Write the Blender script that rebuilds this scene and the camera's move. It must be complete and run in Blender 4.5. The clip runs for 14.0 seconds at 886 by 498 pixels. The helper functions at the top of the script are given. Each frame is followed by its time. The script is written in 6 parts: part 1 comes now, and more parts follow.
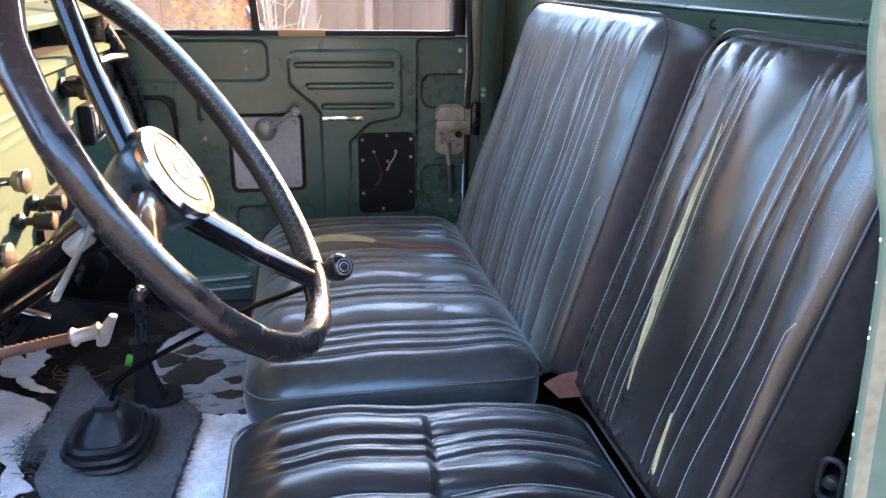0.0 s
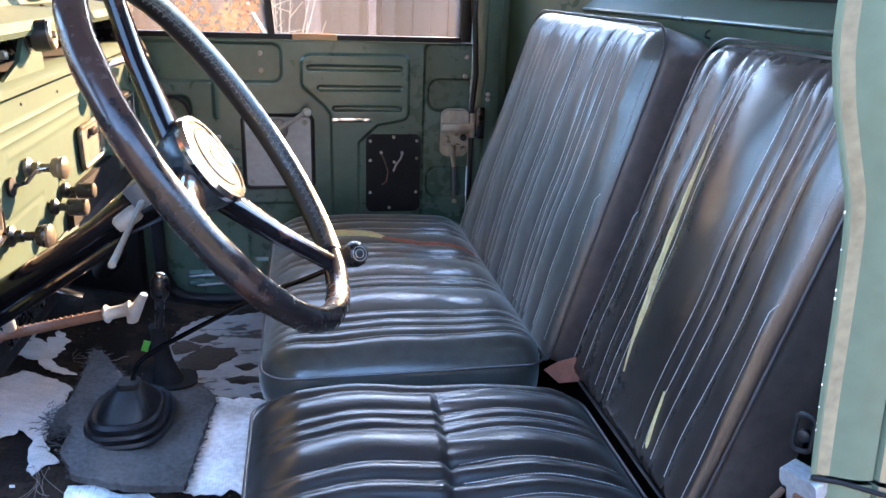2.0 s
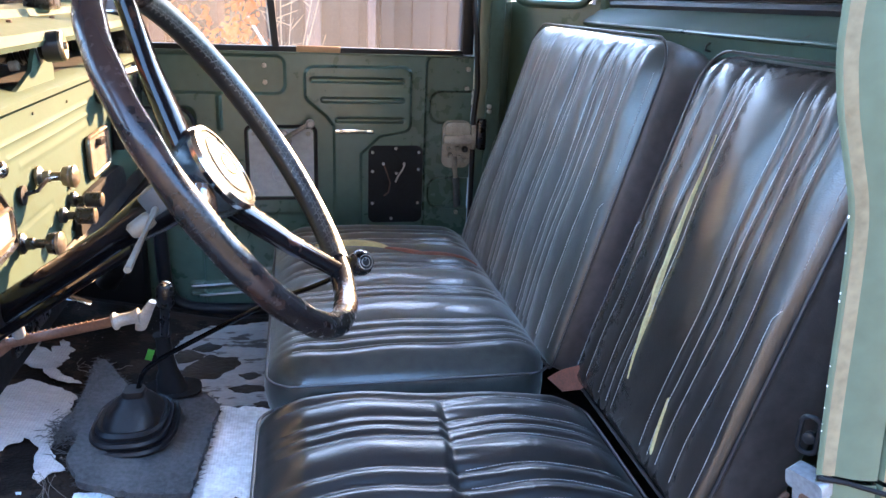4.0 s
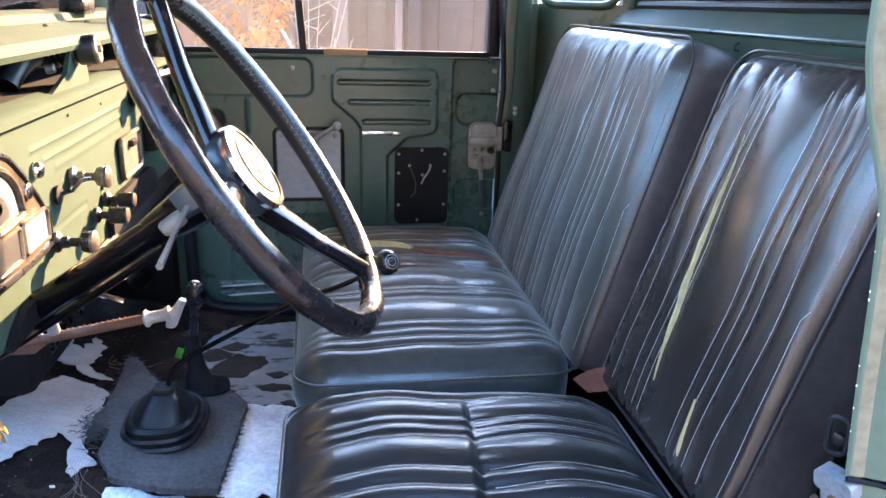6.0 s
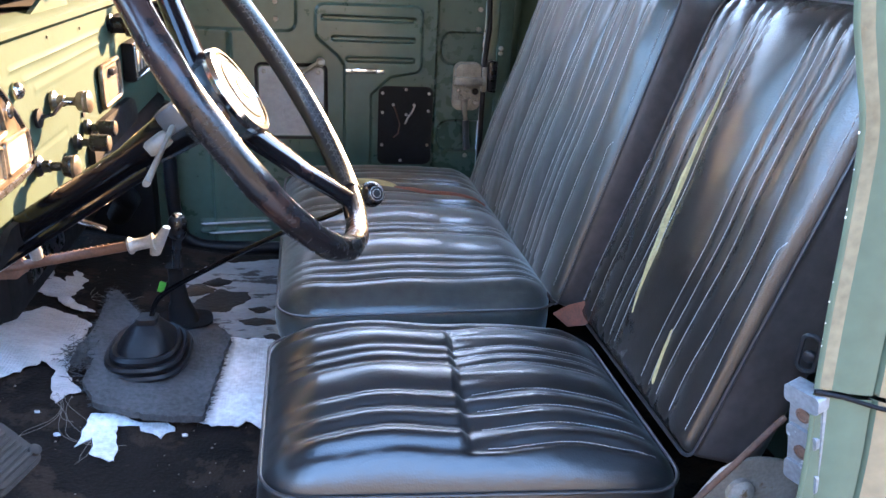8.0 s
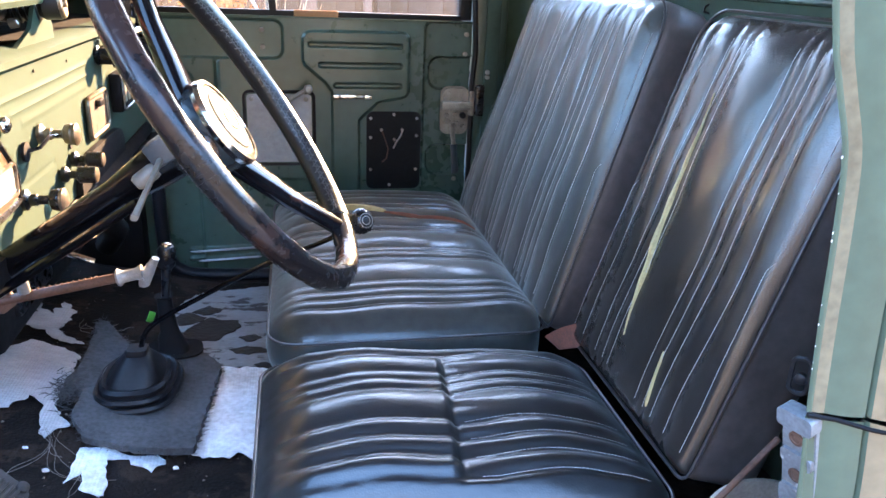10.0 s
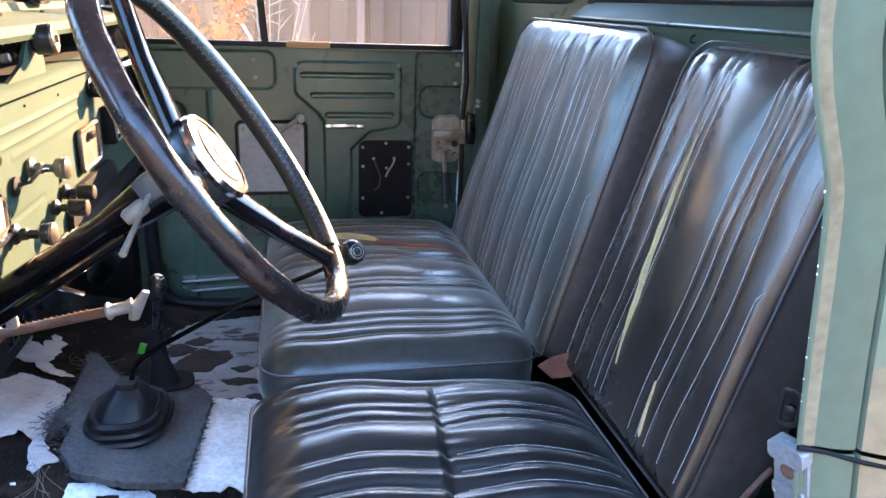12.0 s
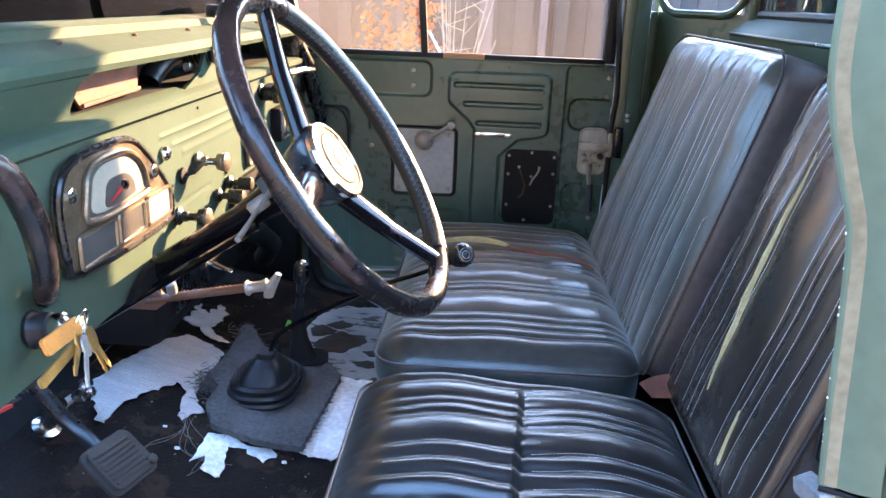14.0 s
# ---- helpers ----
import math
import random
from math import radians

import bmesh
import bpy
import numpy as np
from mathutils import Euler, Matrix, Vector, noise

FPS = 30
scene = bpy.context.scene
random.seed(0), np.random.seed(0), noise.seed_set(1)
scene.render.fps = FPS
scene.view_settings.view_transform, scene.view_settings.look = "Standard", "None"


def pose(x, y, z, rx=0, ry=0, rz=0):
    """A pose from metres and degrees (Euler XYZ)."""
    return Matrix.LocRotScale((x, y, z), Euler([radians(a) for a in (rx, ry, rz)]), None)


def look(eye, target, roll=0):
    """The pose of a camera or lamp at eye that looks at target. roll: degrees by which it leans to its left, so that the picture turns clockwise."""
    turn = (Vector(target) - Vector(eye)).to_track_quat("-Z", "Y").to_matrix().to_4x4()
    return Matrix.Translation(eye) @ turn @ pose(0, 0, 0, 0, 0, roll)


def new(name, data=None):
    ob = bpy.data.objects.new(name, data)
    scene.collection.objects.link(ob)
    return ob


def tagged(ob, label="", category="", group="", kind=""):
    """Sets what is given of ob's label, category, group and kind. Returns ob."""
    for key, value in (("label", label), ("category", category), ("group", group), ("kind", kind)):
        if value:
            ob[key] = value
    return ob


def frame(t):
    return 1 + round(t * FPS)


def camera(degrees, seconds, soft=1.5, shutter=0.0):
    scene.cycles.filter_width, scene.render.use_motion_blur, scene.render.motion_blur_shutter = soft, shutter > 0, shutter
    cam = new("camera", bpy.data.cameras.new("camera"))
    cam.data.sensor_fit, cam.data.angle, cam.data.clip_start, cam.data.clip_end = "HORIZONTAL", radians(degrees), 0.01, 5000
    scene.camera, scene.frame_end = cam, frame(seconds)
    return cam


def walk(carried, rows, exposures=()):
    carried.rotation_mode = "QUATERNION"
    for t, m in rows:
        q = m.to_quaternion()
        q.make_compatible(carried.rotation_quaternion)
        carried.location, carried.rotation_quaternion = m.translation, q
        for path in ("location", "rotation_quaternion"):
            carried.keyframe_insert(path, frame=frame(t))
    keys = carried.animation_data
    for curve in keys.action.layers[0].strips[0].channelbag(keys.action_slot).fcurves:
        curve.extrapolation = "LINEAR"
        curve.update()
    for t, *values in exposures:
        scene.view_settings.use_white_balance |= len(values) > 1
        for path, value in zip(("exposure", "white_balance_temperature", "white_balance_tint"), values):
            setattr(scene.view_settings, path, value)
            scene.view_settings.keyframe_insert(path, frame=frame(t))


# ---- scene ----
cam = camera(61.7, 14.0)
PATH = [
    (0, (0.03, 0.034, 1.472), (0.384, 1.876, 0.78), 1.0),
    (0.5, (0.008, -0.008, 1.464), (0.406, 1.828, 0.779), 0.9),
    (1, (0.005, -0.034, 1.473), (0.373, 1.808, 0.788), 1.4),
    (1.5, (0.009, -0.033, 1.475), (0.364, 1.816, 0.802), 1.7),
    (2, (-0.003, -0.033, 1.468), (0.365, 1.816, 0.8), 2.1),
    (2.5, (-0.01, -0.037, 1.467), (0.38, 1.808, 0.801), 2.5),
    (3, (-0.017, -0.039, 1.466), (0.381, 1.808, 0.81), 2.5),
    (5.5, (-0.017, -0.051, 1.465), (0.301, 1.823, 0.843), 1.8),
    (6, (-0.018, -0.05, 1.463), (0.291, 1.823, 0.834), 1.8),
    (6.5, (-0.018, -0.053, 1.461), (0.301, 1.813, 0.815), 2.2),
    (7, (-0.025, -0.054, 1.448), (0.313, 1.791, 0.754), 2.9),
    (7.5, (-0.024, -0.061, 1.436), (0.337, 1.759, 0.688), 3.5),
    (8, (-0.026, -0.065, 1.44), (0.334, 1.754, 0.69), 3.3),
    (8.2, (-0.028, -0.067, 1.441), (0.324, 1.757, 0.701), 3.2),
    (10.5, (-0.022, -0.061, 1.45), (0.377, 1.775, 0.764), 2.1),
    (11, (-0.018, -0.06, 1.453), (0.389, 1.781, 0.786), 1.8),
    (11.5, (-0.02, -0.06, 1.452), (0.39, 1.785, 0.799), 2.0),
    (12, (-0.02, -0.062, 1.455), (0.382, 1.792, 0.821), 2.1),
    (12.5, (-0.013, -0.063, 1.456), (0.369, 1.803, 0.845), 2.1),
    (13, (-0.009, -0.07, 1.457), (0.315, 1.806, 0.846), 2.4),
    (13.5, (0.033, -0.09, 1.452), (0.199, 1.798, 0.813), 3.3),
    (14, (0.081, -0.129, 1.482), (0.006, 1.764, 0.841), 2.3),
]
walk(cam, [(t, look(eye, target, roll)) for t, eye, target, roll in PATH],
     exposures=[(0.0, 5.16, 5740, 10), (0.6, 5.08, 5660, 10), (6.3, 5.08, 5640, 10), (7.5, 5.18, 5690, 10), (8.3, 5.18, 5690, 10), (10.5, 5.10, 5640, 10), (14.0, 5.04, 5690, 10)])

# ---------------------------------------------------------------- light
SUN_EL, SUN_AZ = 19.2, 33.8         # low sun beyond the passenger side, towards the rear; azimuth from +y to +x
world = bpy.data.worlds.new("sky")
scene.world = world
world.use_nodes = True
wn = world.node_tree.nodes
sky = wn.new("ShaderNodeTexSky")
sky.sky_type, sky.sun_disc = "NISHITA", False
sky.sun_elevation, sky.sun_rotation = radians(SUN_EL), radians(SUN_AZ)
sky.air_density, sky.dust_density, sky.ozone_density = 1.0, 0.6, 1.3
wn["Background"].inputs["Strength"].default_value = 0.15
world.node_tree.links.new(sky.outputs["Color"], wn["Background"].inputs["Color"])
sun = new("sun", bpy.data.lights.new("sun", "SUN"))
sun.data.energy, sun.data.angle, sun.data.color = 3.0, radians(0.6), (1.0, 0.64, 0.33)
ce, se = math.cos(radians(SUN_EL)), math.sin(radians(SUN_EL))
ca, sa = math.cos(radians(SUN_AZ)), math.sin(radians(SUN_AZ))
sun.matrix_world = look((20 * ce * sa, 20 * ce * ca, 20 * se), (0, 0, 0))

# ---------------------------------------------------------------- materials


def mat(name, color, rough=0.5, metal=0.0, vary=0.25, scale=8.0, bump=0.0, bump_scale=200.0, wear=None, wear_amount=0.0,
        wear_scale=12.0, coat=0.0, coat_rough=0.22, coat_ior=1.5, spec=0.5, rough_vary=0.15, grain="noise", per_object=0.0, wave=0.0, stretch=(1, 1, 1), weave=0.0):
    """A Principled material with mottling at two scales, relief and optional worn spots."""
    m = bpy.data.materials.new(name)
    m.use_nodes = True
    nt = m.node_tree
    n, l = nt.nodes, nt.links
    p = n["Principled BSDF"]
    tc = n.new("ShaderNodeTexCoord")
    mp = n.new("ShaderNodeMapping")
    mp.inputs["Scale"].default_value = stretch
    l.new(tc.outputs["Object"], mp.inputs["Vector"])
    vec = mp.outputs["Vector"]
    big, small = n.new("ShaderNodeTexNoise"), n.new("ShaderNodeTexNoise")
    for tex, s, d in ((big, scale, 4.0), (small, scale * 9, 6.0)):
        tex.inputs["Scale"].default_value, tex.inputs["Detail"].default_value = s, d
        l.new(vec, tex.inputs["Vector"])
    both = n.new("ShaderNodeMath")
    both.operation = "ADD"
    l.new(big.outputs["Fac"], both.inputs[0])
    l.new(small.outputs["Fac"], both.inputs[1])
    ramp = n.new("ShaderNodeMapRange")
    ramp.inputs["From Min"].default_value, ramp.inputs["From Max"].default_value = 0.7, 1.3
    ramp.inputs["To Min"].default_value, ramp.inputs["To Max"].default_value = 1 - vary, 1 + vary
    l.new(both.outputs[0], ramp.inputs["Value"])
    shade = n.new("ShaderNodeVectorMath")
    shade.operation = "SCALE"
    shade.inputs[0].default_value = color
    l.new(ramp.outputs["Result"], shade.inputs["Scale"])
    out = shade.outputs["Vector"]
    if per_object:
        info, rng, mul = n.new("ShaderNodeObjectInfo"), n.new("ShaderNodeMapRange"), n.new("ShaderNodeVectorMath")
        rng.inputs["To Min"].default_value, rng.inputs["To Max"].default_value = 1 - per_object, 1 + per_object
        l.new(info.outputs["Random"], rng.inputs["Value"])
        mul.operation = "SCALE"
        l.new(out, mul.inputs[0])
        l.new(rng.outputs["Result"], mul.inputs["Scale"])
        out = mul.outputs["Vector"]
    if wear:
        spot, lim, mix = n.new("ShaderNodeTexNoise"), n.new("ShaderNodeMapRange"), n.new("ShaderNodeMix")
        spot.inputs["Scale"].default_value, spot.inputs["Detail"].default_value = wear_scale, 8.0
        spot.inputs["Roughness"].default_value = 0.65
        l.new(vec, spot.inputs["Vector"])
        lim.inputs["From Min"].default_value = 0.72 - wear_amount
        lim.inputs["From Max"].default_value = 0.76 - wear_amount
        l.new(spot.outputs["Fac"], lim.inputs["Value"])
        mix.data_type = "RGBA"
        l.new(lim.outputs["Result"], mix.inputs["Factor"])
        l.new(out, mix.inputs["A"])
        mix.inputs["B"].default_value = (*wear, 1)
        out = mix.outputs["Result"]
    l.new(out, p.inputs["Base Color"])
    rr = n.new("ShaderNodeMapRange")
    rr.inputs["From Min"].default_value, rr.inputs["From Max"].default_value = 0.7, 1.3
    rr.inputs["To Min"].default_value = max(0.02, rough * (1 - rough_vary))
    rr.inputs["To Max"].default_value = min(1.0, rough * (1 + rough_vary))
    l.new(both.outputs[0], rr.inputs["Value"])
    l.new(rr.outputs["Result"], p.inputs["Roughness"])
    p.inputs["Metallic"].default_value = metal
    p.inputs["Specular IOR Level"].default_value = spec
    p.inputs["Coat Weight"].default_value = coat
    p.inputs["Coat Roughness"].default_value = coat_rough
    p.inputs["Coat IOR"].default_value = coat_ior
    height = None
    if bump:
        b = n.new("ShaderNodeBump")
        if grain == "cells":
            tex = n.new("ShaderNodeTexVoronoi")
            tex.feature = "SMOOTH_F1"
            out_h = tex.outputs["Distance"]
        else:
            tex = n.new("ShaderNodeTexNoise")
            tex.inputs["Detail"].default_value = 5.0
            out_h = tex.outputs["Fac"]
        tex.inputs["Scale"].default_value = bump_scale
        l.new(vec, tex.inputs["Vector"])
        b.inputs["Strength"].default_value, b.inputs["Distance"].default_value = bump, 0.002
        l.new(out_h, b.inputs["Height"])
        height = b
        l.new(b.outputs["Normal"], p.inputs["Normal"])
        l.new(b.outputs["Normal"], p.inputs["Coat Normal"])
    if wave:
        w, b2 = n.new("ShaderNodeTexNoise"), n.new("ShaderNodeBump")
        w.inputs["Scale"].default_value, w.inputs["Detail"].default_value = 22.0, 3.0
        w.inputs["Distortion"].default_value = 1.5
        l.new(vec, w.inputs["Vector"])
        b2.inputs["Strength"].default_value, b2.inputs["Distance"].default_value = wave, 0.006
        l.new(w.outputs["Fac"], b2.inputs["Height"])
        if height:
            l.new(height.outputs["Normal"], b2.inputs["Normal"])
        l.new(b2.outputs["Normal"], p.inputs["Normal"])
        l.new(b2.outputs["Normal"], p.inputs["Coat Normal"])
    if weave:
        last = p.inputs["Normal"].links[0].from_socket
        for way in ("X", "Y"):
            band, b3 = n.new("ShaderNodeTexWave"), n.new("ShaderNodeBump")
            band.bands_direction = way
            band.inputs["Scale"].default_value, band.inputs["Distortion"].default_value, band.inputs["Detail"].default_value = 64.0, 1.2, 1.0
            l.new(tc.outputs["Object"], band.inputs["Vector"])
            b3.inputs["Strength"].default_value, b3.inputs["Distance"].default_value = weave, 0.0012
            l.new(band.outputs["Fac"], b3.inputs["Height"])
            l.new(last, b3.inputs["Normal"])
            last = b3.outputs["Normal"]
        l.new(last, p.inputs["Normal"])
    return m


def glass(name, tint, rough, dust, film=(0.55, 0.5, 0.45)):
    m = bpy.data.materials.new(name)
    m.use_nodes = True
    n, l = m.node_tree.nodes, m.node_tree.links
    n.clear()
    out, tr, gl, df = (n.new(k) for k in ("ShaderNodeOutputMaterial", "ShaderNodeBsdfTransparent", "ShaderNodeBsdfGlossy", "ShaderNodeBsdfTranslucent"))
    m1, m2, fr, tex, lim, tc = (n.new(k) for k in ("ShaderNodeMixShader", "ShaderNodeMixShader", "ShaderNodeFresnel", "ShaderNodeTexNoise", "ShaderNodeMapRange", "ShaderNodeTexCoord"))
    tr.inputs["Color"].default_value = (*tint, 1)
    gl.inputs["Roughness"].default_value = rough
    df.inputs["Color"].default_value = (*film, 1)
    tex.inputs["Scale"].default_value, tex.inputs["Detail"].default_value = 6.0, 6.0
    l.new(tc.outputs["Object"], tex.inputs["Vector"])
    lim.inputs["To Min"].default_value, lim.inputs["To Max"].default_value = dust * 0.4, dust * 1.6
    l.new(tex.outputs["Fac"], lim.inputs["Value"])
    l.new(lim.outputs["Result"], m1.inputs["Fac"])
    l.new(tr.outputs[0], m1.inputs[1])
    l.new(df.outputs[0], m1.inputs[2])
    fr.inputs["IOR"].default_value = 1.45
    l.new(fr.outputs[0], m2.inputs["Fac"])
    l.new(m1.outputs[0], m2.inputs[1])
    l.new(gl.outputs[0], m2.inputs[2])
    l.new(m2.outputs[0], out.inputs["Surface"])
    return m


PAINT = mat("green_paint", (0.056, 0.094, 0.074), 0.30, vary=0.12, scale=5, bump=0.05, bump_scale=120, wear=(0.05, 0.05, 0.035), wear_amount=0.02, wear_scale=30, coat=0.4, coat_rough=0.16)
# darker, duller green with worn spots: low light on rear parts put into it
PAINT_DULL = mat("darkened_green_paint", (0.048, 0.078, 0.061), 0.62, vary=0.18, scale=7, bump=0.12, bump_scale=160, wear=(0.05, 0.045, 0.035), wear_amount=0.06, wear_scale=22, spec=0.2)
VINYL = mat("black_vinyl", (0.0088, 0.0088, 0.0096), 0.48, vary=0.3, scale=7, bump=0.085, bump_scale=460, grain="cells", spec=0.12, rough_vary=0.3, coat=1.0, coat_rough=0.31, coat_ior=1.62, wave=0.035)
VINYL_BACK = mat("grained_black_vinyl", (0.0165, 0.0150, 0.0140), 0.48, vary=0.3, scale=7, bump=0.10, bump_scale=560, grain="cells", spec=0.12, rough_vary=0.3, coat=1.0, coat_rough=0.25, coat_ior=1.62, wave=0.022)
VINYL_DUSTY = mat("dusty_black_vinyl", (0.037, 0.040, 0.037), 0.52, vary=0.3, scale=7, bump=0.085, bump_scale=460, grain="cells", spec=0.34, rough_vary=0.3, coat=0.62, coat_rough=0.18, coat_ior=1.55, wave=0.05)
for vinyl, film in ((VINYL, 0.06), (VINYL_DUSTY, 0.42)):          # dust film whose teal sheen also puts haze into the vinyl at low angles
    dust = vinyl.node_tree.nodes["Principled BSDF"].inputs
    dust["Sheen Weight"].default_value, dust["Sheen Roughness"].default_value, dust["Sheen Tint"].default_value = film, 0.35, (0.80, 0.95, 1.0, 1)
# brown-black sides and back, lightened to make up for light missing there
VINYL_LIGHTENED = mat("lightened_vinyl_side", (0.062, 0.052, 0.049), 0.45, vary=0.35, scale=7, bump=0.06, bump_scale=520, grain="cells", wave=0.06)
DASH_PAINT = mat("satin_green_dash_paint", (0.046, 0.069, 0.049), 0.72, vary=0.14, scale=6, bump=0.08, bump_scale=140, wear=(0.075, 0.07, 0.045), wear_amount=0.04, wear_scale=26, spec=0.07)
HUB_PAINT = mat("blue_grey_hub_enamel", (0.022, 0.030, 0.036), 0.24, vary=0.3, scale=16, wear=(0.05, 0.04, 0.03), wear_amount=0.03, wear_scale=30)
PIPING = mat("vinyl_piping", (0.030, 0.030, 0.032), 0.36, vary=0.3, scale=30)
LACE = mat("dark_lacing", (0.055, 0.053, 0.052), 0.45, vary=0.3, scale=60)
THREAD = mat("grey_thread", (0.42, 0.42, 0.42), 0.8, vary=0.3, scale=60)
FOAM = mat("yellow_foam", (0.42, 0.36, 0.18), 0.95, vary=0.3, scale=40, bump=0.6, bump_scale=300)
BURLAP = mat("brown_webbing", (0.15, 0.060, 0.040), 0.85, vary=0.35, scale=40, bump=0.5, bump_scale=500)
RIM = mat("black_bakelite", (0.009, 0.008, 0.009), 0.24, vary=0.3, scale=12, wear=(0.026, 0.016, 0.014), wear_amount=0.18, wear_scale=7, spec=0.35, bump=0.12, bump_scale=90, rough_vary=0.4)
SPOKE = mat("black_spoke_enamel", (0.006, 0.005, 0.006), 0.085, vary=0.4, scale=14, wear=(0.03, 0.015, 0.011), wear_amount=0.12, wear_scale=14, spec=0.3)
LEATHER = mat("black_leather_wrap", (0.008, 0.008, 0.009), 0.33, vary=0.3, scale=20, bump=0.3, bump_scale=300)
BLACK = mat("black_enamel", (0.008, 0.008, 0.010), 0.28, vary=0.3, scale=10, wear=(0.05, 0.04, 0.03), wear_amount=0.02, wear_scale=18)
RUBBER = mat("black_rubber", (0.009, 0.009, 0.011), 0.42, vary=0.35, scale=15, bump=0.2, bump_scale=150, spec=0.25)
CHROME = mat("worn_chrome", (0.75, 0.74, 0.72), 0.16, metal=1.0, vary=0.12, scale=40, wear=(0.25, 0.2, 0.15), wear_amount=0.03, wear_scale=40)
STEEL = mat("grey_steel", (0.34, 0.32, 0.29), 0.45, metal=0.45, vary=0.25, scale=25, wear=(0.22, 0.15, 0.09), wear_amount=0.1, wear_scale=25, bump=0.15, bump_scale=160)
CAST = mat("blue_grey_casting", (0.042, 0.050, 0.060), 0.45, vary=0.2, scale=25, bump=0.1, bump_scale=120)
AGED = mat("aged_ivory", (0.15, 0.14, 0.12), 0.45, vary=0.2, scale=30)
PEDAL = mat("worn_pedal_rubber", (0.028, 0.027, 0.027), 0.7, vary=0.35, scale=25, bump=0.3, bump_scale=200, spec=0.25)
SILVER_PAINT = mat("silver_grey_paint", (0.36, 0.36, 0.365), 0.45, vary=0.14, scale=10, bump=0.08, bump_scale=100)
STRIKER = mat("scuffed_striker_alloy", (0.17, 0.18, 0.195), 0.38, metal=0.2, vary=0.3, scale=30, bump=0.2, bump_scale=90, wear=(0.42, 0.43, 0.45), wear_amount=0.1, wear_scale=40)
RUST = mat("rusty_steel", (0.095, 0.052, 0.036), 0.7, metal=0.2, vary=0.45, scale=30, bump=0.4, bump_scale=200)
FOIL = mat("aluminium_foil", (0.69, 0.735, 0.78), 0.38, metal=0.35, vary=0.30, scale=12, bump=0.35, bump_scale=320, wave=0.30, wear=(0.12, 0.12, 0.12), wear_amount=0.02, wear_scale=26, weave=0.30)
FOIL_DULL = mat("dull_foil_liner", (0.46, 0.45, 0.455), 0.5, metal=0.2, vary=0.22, scale=14, bump=0.5, bump_scale=220, wave=0.45, wear=(0.07, 0.07, 0.07), wear_amount=0.03, wear_scale=26, stretch=(1, 3, 1), weave=0.32)
FIBRE = mat("loose_fibre", (0.14, 0.12, 0.10), 0.7, vary=0.3, scale=60)
FLOOR = mat("tarred_floor", (0.0080, 0.0060, 0.0054), 0.78, vary=0.85, scale=22, bump=1.0, bump_scale=170, wear=(0.024, 0.016, 0.012), wear_amount=0.20, wear_scale=13, spec=0.10)
FLOOR_WORN = mat("worn_grey_floor_paint", (0.20, 0.22, 0.235), 0.48, vary=0.25, scale=10, bump=0.4, bump_scale=90, wear=(0.012, 0.012, 0.013), wear_amount=0.17, wear_scale=8.5, stretch=(1.0, 2.4, 1))
TAR = mat("black_tar_residue", (0.010, 0.010, 0.011), 0.5, vary=0.5, scale=20, bump=0.7, bump_scale=130, spec=0.35)
FELT = mat("charcoal_felt_pad", (0.070, 0.070, 0.073), 0.95, vary=0.4, scale=14, bump=1.0, bump_scale=300, spec=0.2)
GLOSS_BLACK = mat("black_column_enamel", (0.003, 0.003, 0.004), 0.13, vary=0.3, scale=10, spec=0.25)
SKYBLOCK = mat("skyblock_boards", (0.062, 0.056, 0.044), 0.9, vary=0.4, scale=2, bump=0.5, bump_scale=20)
PLATE_BLACK = mat("satin_black_plate_paint", (0.0075, 0.0085, 0.011), 0.5, vary=0.3, scale=18, bump=0.1, bump_scale=140, spec=0.16)
RAIL = mat("dull_black_dash_trim", (0.008, 0.008, 0.009), 0.68, vary=0.3, scale=12, bump=0.1, bump_scale=120, spec=0.12)
# near-black: underdash and tray shade put into the colour; black boot and holes too
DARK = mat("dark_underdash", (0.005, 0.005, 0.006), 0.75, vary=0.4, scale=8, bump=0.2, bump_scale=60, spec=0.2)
BEZEL = mat("tarnished_bezel", (0.20, 0.165, 0.12), 0.34, metal=0.75, vary=0.35, scale=22, wear=(0.09, 0.06, 0.04), wear_amount=0.14, wear_scale=16)
BRONZE = mat("browned_instrument_plate", (0.13, 0.10, 0.065), 0.36, metal=0.6, vary=0.4, scale=18, wear=(0.05, 0.035, 0.022), wear_amount=0.14, wear_scale=14, bump=0.1, bump_scale=120)
ASH_PLATE = mat("dull_brown_plate", (0.085, 0.070, 0.055), 0.72, vary=0.35, scale=25, bump=0.15, bump_scale=140, wear=(0.05, 0.04, 0.03), wear_amount=0.12, wear_scale=30, spec=0.15)
DIAL = mat("dial_face", (0.27, 0.25, 0.20), 0.5, vary=0.12, scale=20)
DIAL_DARK = mat("dial_dark", (0.05, 0.05, 0.048), 0.35, vary=0.3, scale=20)
ALLOY = mat("dull_cast_alloy", (0.29, 0.29, 0.29), 0.42, metal=0.35, vary=0.2, scale=40, bump=0.15, bump_scale=140)
BRASS = mat("brass_key", (0.48, 0.28, 0.08), 0.38, metal=0.8, vary=0.25, scale=50)
ORANGE = mat("orange_tag", (0.42, 0.17, 0.03), 0.5, vary=0.2, scale=40)
RED = mat("red_plastic", (0.55, 0.03, 0.02), 0.45, vary=0.15, scale=30)
GREEN = mat("green_plastic", (0.12, 0.42, 0.05), 0.45, vary=0.15, scale=30)
HORN = mat("horn_cap_face", (0.070, 0.056, 0.036), 0.6, vary=0.18, scale=20, spec=0.06)
